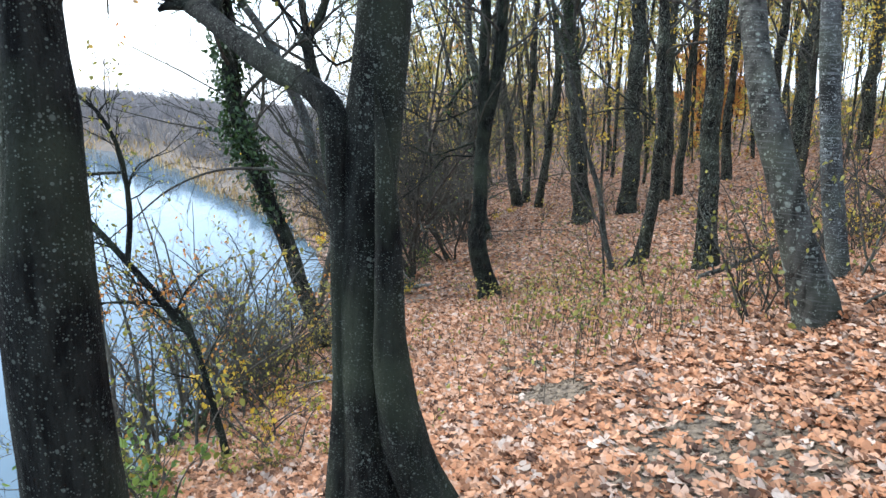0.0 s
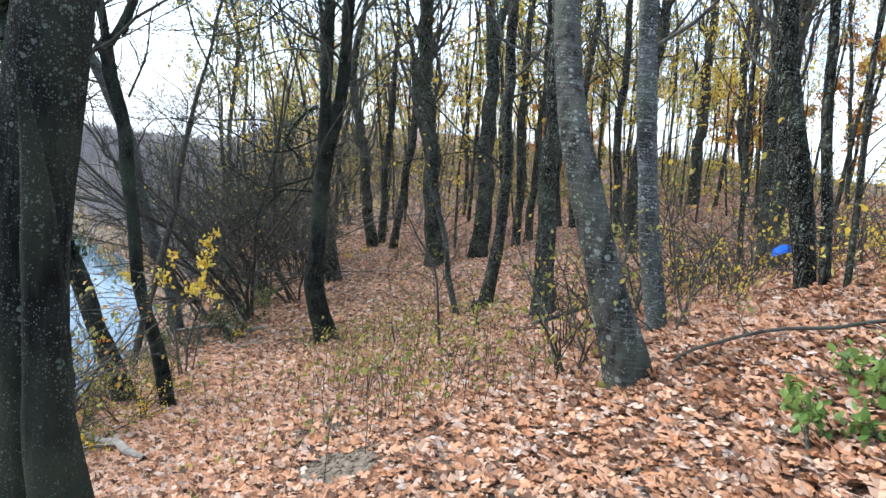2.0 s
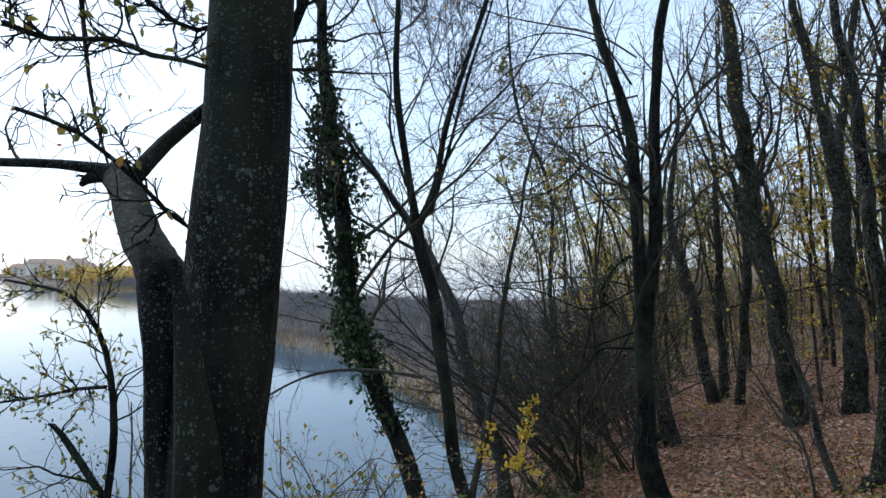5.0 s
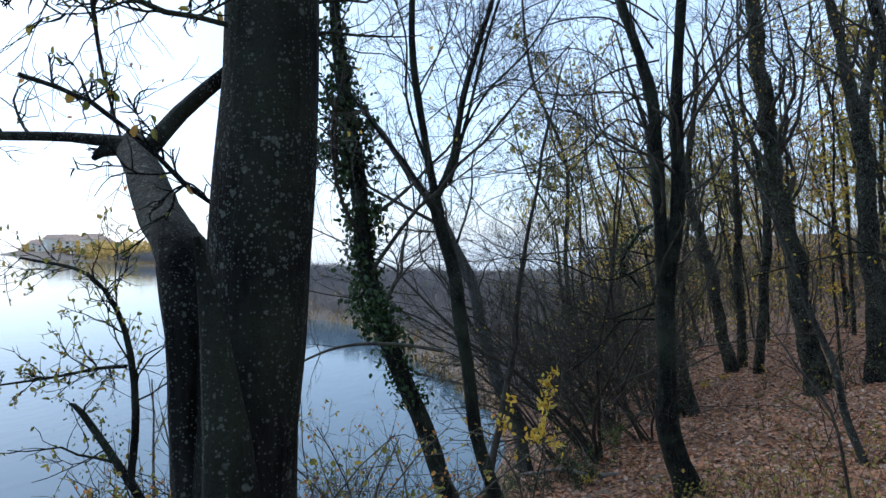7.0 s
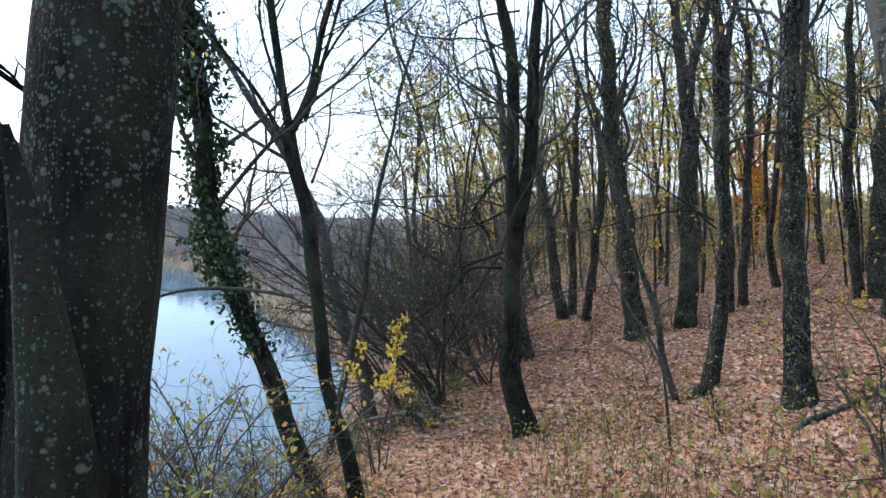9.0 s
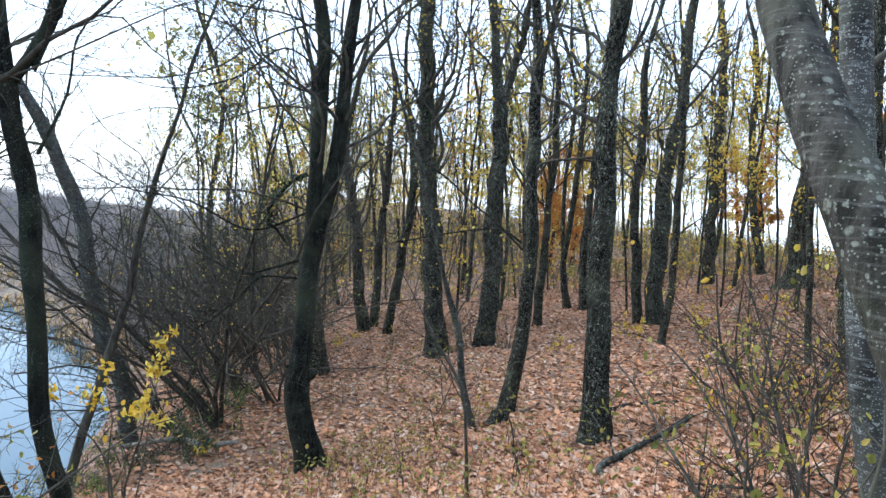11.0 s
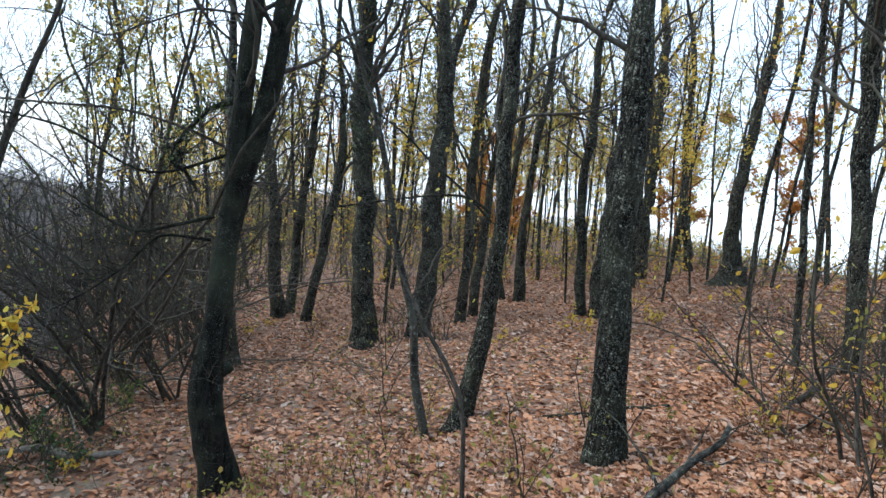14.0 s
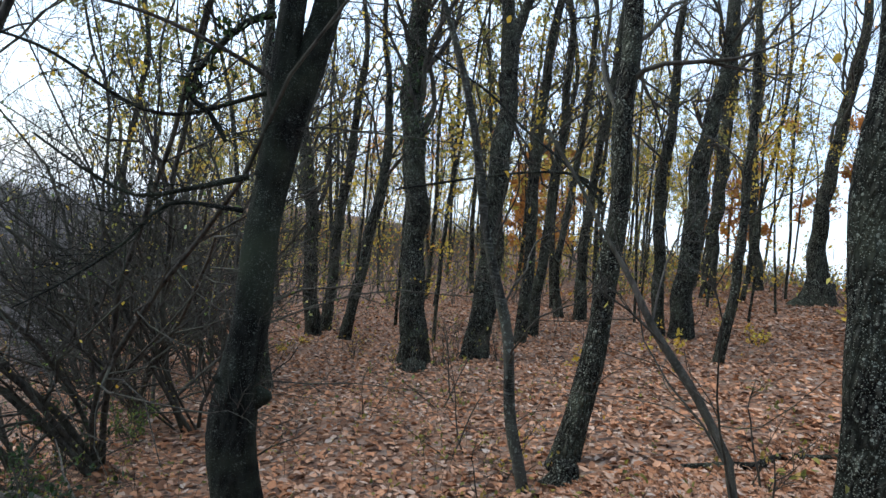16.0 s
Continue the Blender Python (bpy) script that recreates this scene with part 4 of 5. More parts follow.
# low limbs that reach out over the water
def reaching(ob, at, aim, length, r, seed, steps=6, wob=0.22):
    rng = np.random.default_rng(seed)
    p, d, ctrl = np.array(at, float), unit(np.array(aim, float)), []
    for i in range(steps):
        ctrl.append((*p, r * (1 - 0.9 * i / steps)))
        d = unit(d + rng.normal(0, wob, 3) + np.array([0, 0, -0.15 * i / steps]))
        p = p + d * length / (steps - 1)
    limb(ob, ctrl, seed, 12 if steps == 6 else 24, BARK_TWIG, 30 if ob in (leftnear_tree, big_tree) else 0, ORANGE)


for i, (h, ax, ay, az, ln) in enumerate(((2.9, -0.5, 1, 0.25, 3.0), (3.2, -0.9, 0.8, 0.2, 3.2), (3.5, -0.2, 1, 0.1, 3.4), (3.8, -0.7, 1, -0.1, 3.6), (4.2, -1, 0.6, -0.1, 3.2), (3.4, -0.35, 1, 0.3, 2.6))):
    reaching(leftnear_tree, (0.05, 0.1, h), (ax, ay, az), ln, 0.02, 530 + i)
for i, (h, ax, ay, az, ln) in enumerate(((3.4, -1, 0.5, 0.2, 3.0), (3.9, -0.6, 0.9, 0.1, 3.4), (4.4, 0.3, 1, 0.1, 3.4), (4.0, 0.9, 0.8, 0.2, 3.0))):
    reaching(big_tree, (-0.05, 0, h), (ax, ay, az), ln, 0.022, 540 + i)
for i, (h, ax, ay, az, ln) in enumerate(((2.6, -1, 0, 0.6, 3.0), (4.0, -1, 0.2, 0.7, 3.2))):
    reaching(l2_tree, (-0.08, 0, h), (ax, ay, az), ln, 0.022, 550 + i)


for i, (h, ax, ay, az, ln) in enumerate(((4.6, -1, 0.3, 0.5, 4.5), (5.2, -1, -0.3, 0.6, 5.0), (5.9, -1, 0.1, 0.4, 5.0), (6.6, -1, 0.4, 0.3, 5.2), (7.2, -1, -0.2, 0.3, 5.0), (4.2, -1, 0.5, 0.25, 4.0), (3.6, -1, -0.4, 0.2, 4.6), (5.0, -1, 0.8, 0.2, 5.4), (6.2, -1, -0.6, 0.1, 4.8))):
    reaching(c_tree, (-0.35, 0, h), (ax, ay, az), ln, 0.016, 560 + i, 9, 0.27)


# ---- the wood beyond: slender trees that repeat ----
def woodland():
    rng = np.random.default_rng(5)
    kinds = []
    for i in range(8):
        h = (11, 12, 13, 14, 15, 12.5, 10, 13.5)[i]
        r = (0.045, 0.055, 0.065, 0.075, 0.09, 0.05, 0.04, 0.06)[i]
        k = rng.normal(0, 1, 4)
        stem = [(0, 0, 0, r), (0.12 * k[0], 0.1 * k[1], 0.22 * h, 0.85 * r), (0.25 * k[2], 0.1 * k[0], 0.45 * h, 0.72 * r), (0.3 * k[3] + 0.2 * k[2], 0.2 * k[1], 0.62 * h, 0.55 * r)]
        ob, _ = tree("woodland_tree", -60 + 4 * i, -60, stem, h, 100 + i, "slender dark woodland tree with sparse yellow leaves", BARK_WOOD, limbs=8, u0=0.36, reach=0.34, fine=4,
                     foliage=(1000, 2200, 700, 1800, 700, 2200, 1000, 500)[i], leaf_mat=(YELLOW, OLIVE, YELLOW, OLIVE, ORANGE, OLIVE, YELLOW, OLIVE)[i], leaf_size=0.1, group="slender trees of the wood", sides=9)
        kinds.append(ob)
    named = [(o.location.x, o.location.y) for o in scene.objects if o.get("category") == "tree" and o not in kinds]
    spots = []
    for _ in range(5200):
        x, y = rng.uniform(-9, 44), rng.uniform(2, 78)
        far = y > 22 and x > -3 and x < 10 + 0.5 * y
        slope = 9.5 < x < 34 and (x - 18) ** 2 + (y - 24) ** 2 > 6 and 5 < y <= 27 and x > 6 + 0.35 * y
        if not (far or slope) or x < shore(y) + 3:
            continue
        gap = (1.05 if far else 1.95) + 0.032 * y
        if min((x - a) ** 2 + (y - b) ** 2 for a, b in named + spots) < gap * gap:
            continue
        spots.append((x, y))
    for i, (x, y) in enumerate(spots[:335]):
        m = pose(x, y, float(ground(x, y)) - 0.05, rng.normal(0, 2.5), -6 + rng.normal(0, 3.5), rng.uniform(-60, 60)) @ Matrix.Scale(rng.uniform(0.8, 1.2), 4)
        if i < 8:
            kinds[i].matrix_basis = m
        else:
            copy_thing(kinds[int(rng.integers(0, 8))] if y > 27 else kinds[(0, 2, 7)[i % 3]], m)


woodland()


# ---- brushwood on the bank and slope ----
def spread_out(kinds, spots, rng, lo=0.75, hi=1.1):
    for i, (x, y) in enumerate(spots):
        m = pose(x, y, float(ground(x, y)) - 0.02, 0, 0, rng.uniform(-50, 50)) @ Matrix.Scale(rng.uniform(lo, hi), 4)
        if i < len(kinds):
            kinds[i].matrix_basis = m
        else:
            copy_thing(kinds[int(rng.integers(0, len(kinds)))], m)


def thickets():
    rng = np.random.default_rng(9)
    # dense tangles near the water
    tangle = [bush("brushwood", 0, 0, 200 + i, 8, 2.0, "dense tangle of bare brown brushwood on the lake bank", 190, (OLIVE, ORANGE)[i % 2], 0.05, (-0.2, 0), 0.42, 6, group="brushwood on the lake bank") for i in range(3)]
    spread_out(tangle, [(-1.9, 6.5), (-2.3, 7.2), (-1.9, 7.7), (-2.5, 8.4), (-2.1, 9.0), (-2.9, 5.2)], rng, 0.75, 1.1)
    over = [bush("leafy_brushwood", 0, 0, 280 + i, 10, (2.6, 2.3, 2.9)[i], "tall thin brushwood with small olive leaves over the water", 330, (OLIVE, OLIVE, ORANGE)[i], 0.05, (-0.06, 0), 0.26, 5, group="leafy brushwood over the water") for i in range(3)]
    spread_out(over, [(-2.2, 6.2), (-2.0, 7.0), (-2.2, 8.0), (-2.9, 6.6), (-2.4, 5.4)], rng, 0.85, 1.05)
    # arching twigs where the bank bends
    arch = [bush("arching_shrub", 0, 0, 285 + i, 9, (6.2, 5.0, 7.0)[i], "tall shrub of fine dark arching twigs on the bank", 260, (GREEN, OLIVE, OLIVE)[i], 0.06, (-0.4, -0.15), 0.45, 8, BARK_BRUSH, "arching shrubs on the bank", 0, 0.2, 0.5, 0.005) for i in range(3)]
    spread_out(arch, [(-0.5, 18.6), (0.2, 21.0), (-1.2, 20.6), (-1.6, 16.6)], rng, 0.75, 1.1)
    # shrubs of long fine stems that lean out towards the light
    slant = [bush("leaning_shrub", 0, 0, 295 + i, 7, (9.0, 8.0, 10.0)[i], "tall fine-twigged bare shrub leaning towards the lake", 170, (OLIVE, GREEN, YELLOW)[i], 0.065, (-0.5, -0.12), 0.32, 9, BARK_TWIG, "leaning shrubs on the bank", 1.0, 0.1, 0.45, 0.0062) for i in range(3)]
    spread_out(slant, [(0.3, 17.6), (0.9, 20.4), (-0.6, 16.0), (0.4, 22.6), (-0.7, 19.6), (0.9, 24.2), (-1.8, 21.6), (-0.2, 26.2)], rng, 0.75, 1.05)
    # low leafy shrubs at the brink
    low = [bush("leafy_shrub", 0, 0, 210 + i, 7, 1.1, "low shrub with sparse yellowing leaves at the brink of the bank", 210, (OLIVE, YELLOW, OLIVE)[i], 0.055, (-0.1, 0), 0.5, 4, group="leafy shrubs at the brink") for i in range(3)]
    spread_out(low, [(-1.35, 7.0), (-1.2, 8.3), (-1.5, 9.2), (-1.05, 9.9), (-1.5, 6.1), (-1.3, 5.0), (-1.7, 4.2), (-0.95, 4.3), (-1.9, 8.2), (-2.0, 9.4), (-1.9, 10.4), (-2.6, 9.9), (-1.6, 11.6), (-2.2, 11.9), (-2.4, 4.6)], rng, 0.7, 1.15)
    # taller bare thicket where the path bends
    tall = [bush("thicket", 0, 0, 220 + i, 8, (2.1, 2.6, 1.7)[i], "bare grey thicket of thin stems beside the path", 130, OLIVE, 0.055, (-0.12, 0), 0.42, 6, group="thicket beside the path", arch=0.35) for i in range(3)]
    spread_out(tall, [(-1.3, 14.8), (-0.8, 15.8), (-0.4, 18.8), (-0.6, 20.8), (-1.2, 22.8), (-2.4, 13.6)], rng, 0.5, 0.85)
    # coppice poles along the shore
    poles = [bush("coppice", 0, 0, 230 + i, 7, (6.4, 7.4)[i], "coppice of tall thin grey poles with fine twigs", 320, OLIVE, 0.075, (-0.16, 0), 0.2, 6, BARK_WOOD, "coppice poles on the shore", 0, 0.12) for i in range(2)]
    spread_out(poles, [(-0.9, 23.8), (-3.2, 24.6), (-0.4, 27.6), (-4.2, 28.0), (-2.4, 30.0), (0.9, 25.2)], rng, 0.75, 1.1)
    # thin scrub on the slope
    slope = [bush("slope_shrub", 0, 0, 240 + i, 6, (1.7, 2.3, 1.4)[i], "thin bare shrub with a few yellow leaves among fallen leaves", 60, (YELLOW, OLIVE, YELLOW)[i], 0.075, (-0.1, 0), 0.4, 5, BARK_TWIG, group="thin shrubs on the slope") for i in range(3)]
    spread_out(slope, [(4.9, 7.0), (5.7, 7.7), (6.4, 7.0), (5.3, 8.5), (6.3, 9.2), (7.2, 9.6), (6.6, 10.6), (7.7, 8.3), (6.1, 6.1), (8.7, 10.2), (9.5, 11.6), (5.5, 9.6), (5.4, 21.0), (4.0, 21.2), (4.9, 20.5), (3.4, 22.3), (6.2, 20.2), (3.3, 5.9), (3.0, 6.4), (2.6, 5.0), (3.6, 13.6), (8.2, 12.9), (10.5, 13.6), (11.8, 15.4), (4.6, 6.2)], rng, 0.6, 1.0)
    hazel = [bush("hazel_bush", 0, 0, 260 + i, 7, (2.3, 1.9)[i], "bare many-stemmed hazel bush with a few yellow leaves", 30, YELLOW, 0.075, (-0.05, 0), 0.5, 5, BARK_TWIG, group="hazel bushes on the slope") for i in range(2)]
    spread_out(hazel, [(8.2, 9.6), (9.3, 10.4), (10.6, 11.2), (5.9, 9.5), (6.6, 10.4), (7.4, 9.8), (7.7, 12.0), (6.3, 8.2), (8.8, 11.6), (5.3, 8.4), (10.4, 13.2), (7.0, 7.4)], rng, 0.75, 1.05)
    forked = [bush("forked_sapling", 0, 0, 265 + i, 3, (1.9, 1.6)[i], "thin bare sapling with forking twigs and dry leaves", 40, OLIVE, 0.06, (-0.2, 0), 0.35, 4, BARK_TWIG, group="thin saplings in the litter") for i in range(2)]
    spread_out(forked, [(4.2, 7.7), (3.7, 6.5), (3.45, 5.3), (2.4, 4.9), (3.0, 9.4), (1.9, 9.9), (2.8, 12.4), (5.0, 11.8), (3.3, 14.6), (2.6, 16.6), (3.9, 16.9)], rng, 0.6, 1.0)
    bramble = [bush("bramble", 0, 0, 270 + i, 9, 0.9, "low bramble with small dark green leaves under the thicket", 320, (GREEN, IVY)[i], 0.05, (0, 0), 0.6, 4, group="brambles under the thicket") for i in range(2)]
    spread_out(bramble, [(-1.2, 15.2), (-1.8, 14.4), (-0.9, 14.5), (-2.4, 15.1), (-1.0, 16.4), (-0.5, 17.4), (-2.0, 13.2), (-2.4, 5.9), (-1.8, 3.6)], rng, 0.7, 1.2)
    yellow = [bush("yellow_sapling", 0, 0, 250 + i, 3, 1.1, "small sapling with bright yellow leaves", 90, YELLOW, 0.1, (0, 0), 0.3, 4, group="yellow saplings in the wood") for i in range(2)]
    spread_out(yellow, [(10.6, 18.2), (9.3, 19.3), (2.5, 24.5), (13.1, 22.3), (7.2, 19.0), (8.9, 9.2), (1.9, 23.6), (-0.7, 14.2)], rng, 0.6, 1.0)


thickets()
bush("yellow_shrub", -1.2, 11.3, 301, 5, 2.6, "shrub with large bright yellow leaves on the bank", 300, YELLOW, 0.085, (0, 0), 0.045, 5, leaf_above=1.35, reach=0.24)
bush("green_plant", 2.86, 2.78, 302, 7, 0.3, "low evergreen plant with small glossy green leaves", 160, GREEN, 0.055, (0, 0), 0.6, 3)
bush("green_plant", 3.25, 3.05, 303, 7, 0.36, "low evergreen plant with small glossy green leaves", 160, GREEN, 0.055, (0, 0), 0.6, 3)
bush("green_plant", -1.95, 4.0, 304, 9, 0.45, "low evergreen plant spreading on the bank", 200, GREEN, 0.07, (0, 0), 0.7, 3)


# ---- herbs and thin shoots in the litter ----
def shoots():
    rng = np.random.default_rng(33)
    n = 620
    x = np.concatenate([rng.normal(1.6, 0.6, n // 2), rng.uniform(-0.5, 6.5, n - n // 2)])
    y = np.concatenate([rng.uniform(4.5, 12.5, n // 2), rng.uniform(4, 17, n - n // 2)])
    base = np.stack([x, y, ground(x, y) - 0.02], -1)
    h = rng.uniform(0.12, 0.6, n)
    lean = rng.normal(0, 0.3, (n, 2))
    line = np.stack([base + np.stack([lean[:, 0] * u * u, lean[:, 1] * u * u, u * np.ones(n)], -1) * h[:, None] for u in (0, 0.35, 0.7, 1.0)], 1)
    rad = np.full((n, 1), 0.0028) * np.linspace(1, 0.5, 4)
    l2, r2 = sprout(rng, line, rad, 3, 0.3, 1, 45, 0.5, 0.7, 3, floor=0.0016)
    tagged(new("shoots", mesh_of("shoots", *joined([tubes(line, rad, 4), tubes(l2, r2, 3)]), [BARK_TWIG])), "thin bare shoots standing in the fallen leaves", "undergrowth", kind="stuff")
    at = np.concatenate([line[:, 2], line[:, 3], l2[:, 2]])
    at = at[rng.uniform(0, 1, len(at)) < 0.8]
    tagged(new("shoot_leaves", mesh_of("shoot_leaves", *leaves(rng, at, 0.05, 0.4), [OLIVE])), "small olive leaves on thin shoots", "undergrowth", kind="stuff")


shoots()


def clods():
    """Crumbs of dry soil on the trodden ground."""
    rng = np.random.default_rng(35)
    p = np.concatenate([np.stack([rng.normal(a, 0.5 * c, k), rng.normal(b, 0.5 * c, k)], -1) for a, b, c, k in ((1.35, 2.85, 0.85, 900), (0.85, 4.2, 0.55, 420), (0.8, 5.2, 0.5, 320), (0.75, 5.9, 0.35, 160))])
    n = len(p)
    oct_v = np.array([(1, 0, 0), (0, 1, 0), (-1, 0, 0), (0, -1, 0), (0, 0, 0.8), (0, 0, -0.8)], float)
    oct_f = np.array([(0, 1, 4), (1, 2, 4), (2, 3, 4), (3, 0, 4), (1, 0, 5), (2, 1, 5), (3, 2, 5), (0, 3, 5)])
    size = rng.gamma(2.0, 0.005, n)[:, None, None] + 0.003
    v = (oct_v * rng.uniform(0.6, 1.4, (n, 6, 1))) * size + np.stack([p[:, 0], p[:, 1], ground(p[:, 0], p[:, 1]) + 0.004], -1)[:, None]
    f = (np.arange(n)[:, None, None] * 6 + oct_f).reshape(-1, 3)
    tagged(new("soil_crumbs", mesh_of("soil_crumbs", v.reshape(-1, 3), f, [SOIL])), "crumbs of dry brown soil on the trodden path", "soil", kind="stuff")


clods()


# ---- dead wood ----
def log(name, a, b, r, seed, label, mat, twigs=0, bend=0.08):
    rng = np.random.default_rng(seed)
    ctrl = []
    for u in np.linspace(0, 1, 6):
        x, y = a[0] + (b[0] - a[0]) * u + rng.normal(0, bend), a[1] + (b[1] - a[1]) * u + rng.normal(0, bend)
        z = float(ground(x, y)) + r * 0.7 + a[2] * (1 - u) + b[2] * u
        ctrl.append((x - a[0], y - a[1], z - float(ground(a[0], a[1])), r * (1 - 0.45 * u)))
    ctrl[0] = (*ctrl[0][:3], r * 0.5)
    ob = thing(name, a[0], a[1], float(ground(a[0], a[1])), label, "dead wood")
    line = curve_through(ctrl, 0.08)
    part("stem", mesh_of("stem", *bole(rng, line, 10, 0.0, 0.1), [mat]), ob)
    if twigs:
        l2, r2 = sprout(rng, line[None, np.linspace(0, len(line) - 1, 10).astype(int), :3], line[None, np.linspace(0, len(line) - 1, 10).astype(int), 3], twigs, 0.2, 1, 50, 0.4, 0.4, 5, up=0.1, wob=0.6, floor=0.004)
        for i in range(twigs):
            part("twig", mesh_of("twig", *tubes(l2[i:i + 1], r2[i:i + 1], 5), [mat]), ob)


log("fallen_log", (5.1, 12.85, 0), (6.3, 12.1, 0), 0.05, 401, "short dark fallen log lying on the leaves", BARK_WOOD)
log("fallen_branch", (3.4, 8.5, 0), (5.2, 9.75, 0.12), 0.042, 402, "mossy fallen branch lying in the leaves", BARK_GREY, twigs=6)
log("pale_branch", (-0.6, 6.0, 0), (-1.5, 7.4, 0.12), 0.042, 403, "bleached dead branch beside the hornbeam", DEADWOOD, twigs=2, bend=0.025)
log("fallen_branch", (3.9, 3.6, 0.1), (2.7, 4.0, 0.12), 0.014, 404, "thin bare fallen branch on the leaves", BARK_TWIG, twigs=4)
log("fallen_branch", (6.4, 10.2, 0), (8.2, 11.4, 0.2), 0.04, 405, "dark fallen branch among the brushwood", BARK_TWIG, twigs=6)
log("fallen_log", (-0.3, 14.6, 0), (-2.2, 15.0, 0.25), 0.06, 406, "grey fallen log under the thicket", DEADWOOD, twigs=3)


def stump(x, y, r, h, seed, label):
    rng = np.random.default_rng(seed)
    k = 18
    th = np.arange(k) * 2 * np.pi / k
    rings = []
    prof = [(1.5, -0.2), (1.35, 0.0), (1.08, 0.25), (0.95, 0.6), (0.9, 0.88), (0.78, 1.0), (0.4, 0.9), (0.05, 0.82)]
    jag = rng.normal(0, 0.09, k)
    lobes = 1 + 0.16 * np.cos(4 * th + 1) + 0.1 * np.cos(7 * th)
    for i, (a, b) in enumerate(prof):
        rr = r * a * (1 + (lobes - 1) * (1.4 - 0.7 * min(b, 1)) + 0.03 * rng.normal(size=k))
        rings.append(np.stack([rr * np.cos(th), rr * np.sin(th), h * (b + (jag if i > 3 else 0) * (1 if i < 6 else 0.5))* np.ones(k)], -1))
    v = np.concatenate(rings)
    i = (np.arange(len(prof) - 1)[:, None] * k + np.arange(k)).ravel()
    j = (np.arange(len(prof) - 1)[:, None] * k + (np.arange(k) + 1) % k).ravel()
    ob = new("stump", mesh_of("stump", v, np.stack([i, j, j + k, i + k], -1), [BARK_OAK]))
    ob.location = (x, y, float(ground(x, y)))
    tagged(ob, label, "stump")


stump(3.95, 13.15, 0.13, 0.2, 411, "small dark rotten stump at a tree's foot")
stump(18.35, 24.3, 0.5, 0.7, 412, "broad dark root stump on the crest of the slope")
stump(4.3, 20.3, 0.22, 0.2, 413, "low mossy stump among brushwood")


# ---- a blue plastic ribbon caught in the brushwood ----
def ribbon():
    n = 14
    u = np.linspace(0, 1, n)
    mid = np.stack([5.02 + 0.26 * u, 6.4 - 0.2 * u, 0.6 + 0.05 * np.sin(5 * u) + 0.06 * u], -1)
    w = 0.035 + 0.012 * np.sin(9 * u)
    top = mid + np.stack([0.01 * np.sin(7 * u), 0.012 * np.cos(6 * u), w], -1)
    low = mid - np.stack([0.01 * np.cos(5 * u), 0.01 * np.sin(8 * u), w], -1)
    v = np.concatenate([top, low, top + (0.002, 0.003, 0), low + (0.002, 0.003, 0)])
    i = np.arange(n - 1)
    f = np.concatenate([np.stack([i, i + 1, i + 1 + n, i + n], -1), np.stack([i + 2 * n, i + 3 * n, i + 3 * n + 1, i + 2 * n + 1], -1)])
    tagged(new("ribbon", mesh_of("ribbon", v, f, [RIBBON])), "strip of bright blue plastic tape caught in brushwood", "plastic tape")


ribbon()


# ---- the ivy-hung stem leaning out from the bank ----
def bank_stem():
    ob = thing("ivy_covered_tree", -1.7, 4.6, float(ground(-1.7, 4.6)), "leaning ivy-hung stem reaching out over the water", "tree")
    g = float(ground(-1.7, 4.6))
    ctrl = [(0.25, 0.0, -0.1, 0.034), (0.02, 0, -0.55 - g, 0.018), (-0.12, 0, -0.3 - g, 0.028), (-0.45, 0, 0.11 - g, 0.025), (-0.77, 0, 0.47 - g, 0.018), (-0.86, 0, 0.52 - g, 0.008)]
    limb(ob, ctrl, 520, 12, None, 260)
    limb(ob, [(-0.45, 0, 0.11 - g, 0.02), (-0.42, 0.02, 0.5 - g, 0.018), (-0.48, 0.02, 0.95 - g, 0.015), (-0.7, 0, 1.25 - g, 0.011), (-1.2, 0, 1.35 - g, 0.007)], 521, 20, None, 260)
    limb(ob, [(-0.46, 0, 0.75 - g, 0.013), (-0.7, 0.05, 0.72 - g, 0.011), (-1.0, 0.05, 0.66 - g, 0.009), (-1.4, 0, 0.6 - g, 0.006)], 522, 18, None, 200)
    limb(ob, [(0.0, 0.02, -0.5 - g, 0.014), (-0.1, 0.02, -0.25 - g, 0.012), (-0.5, 0.05, -0.2 - g, 0.009), (-1.0, 0.1, -0.3 - g, 0.006)], 523, 18, None, 300, ORANGE)
    ivy(np.random.default_rng(6), ob, curve_through(ctrl, 0.034), 0.5, 2.2, 420, 0.05, 0.018)


bank_stem()


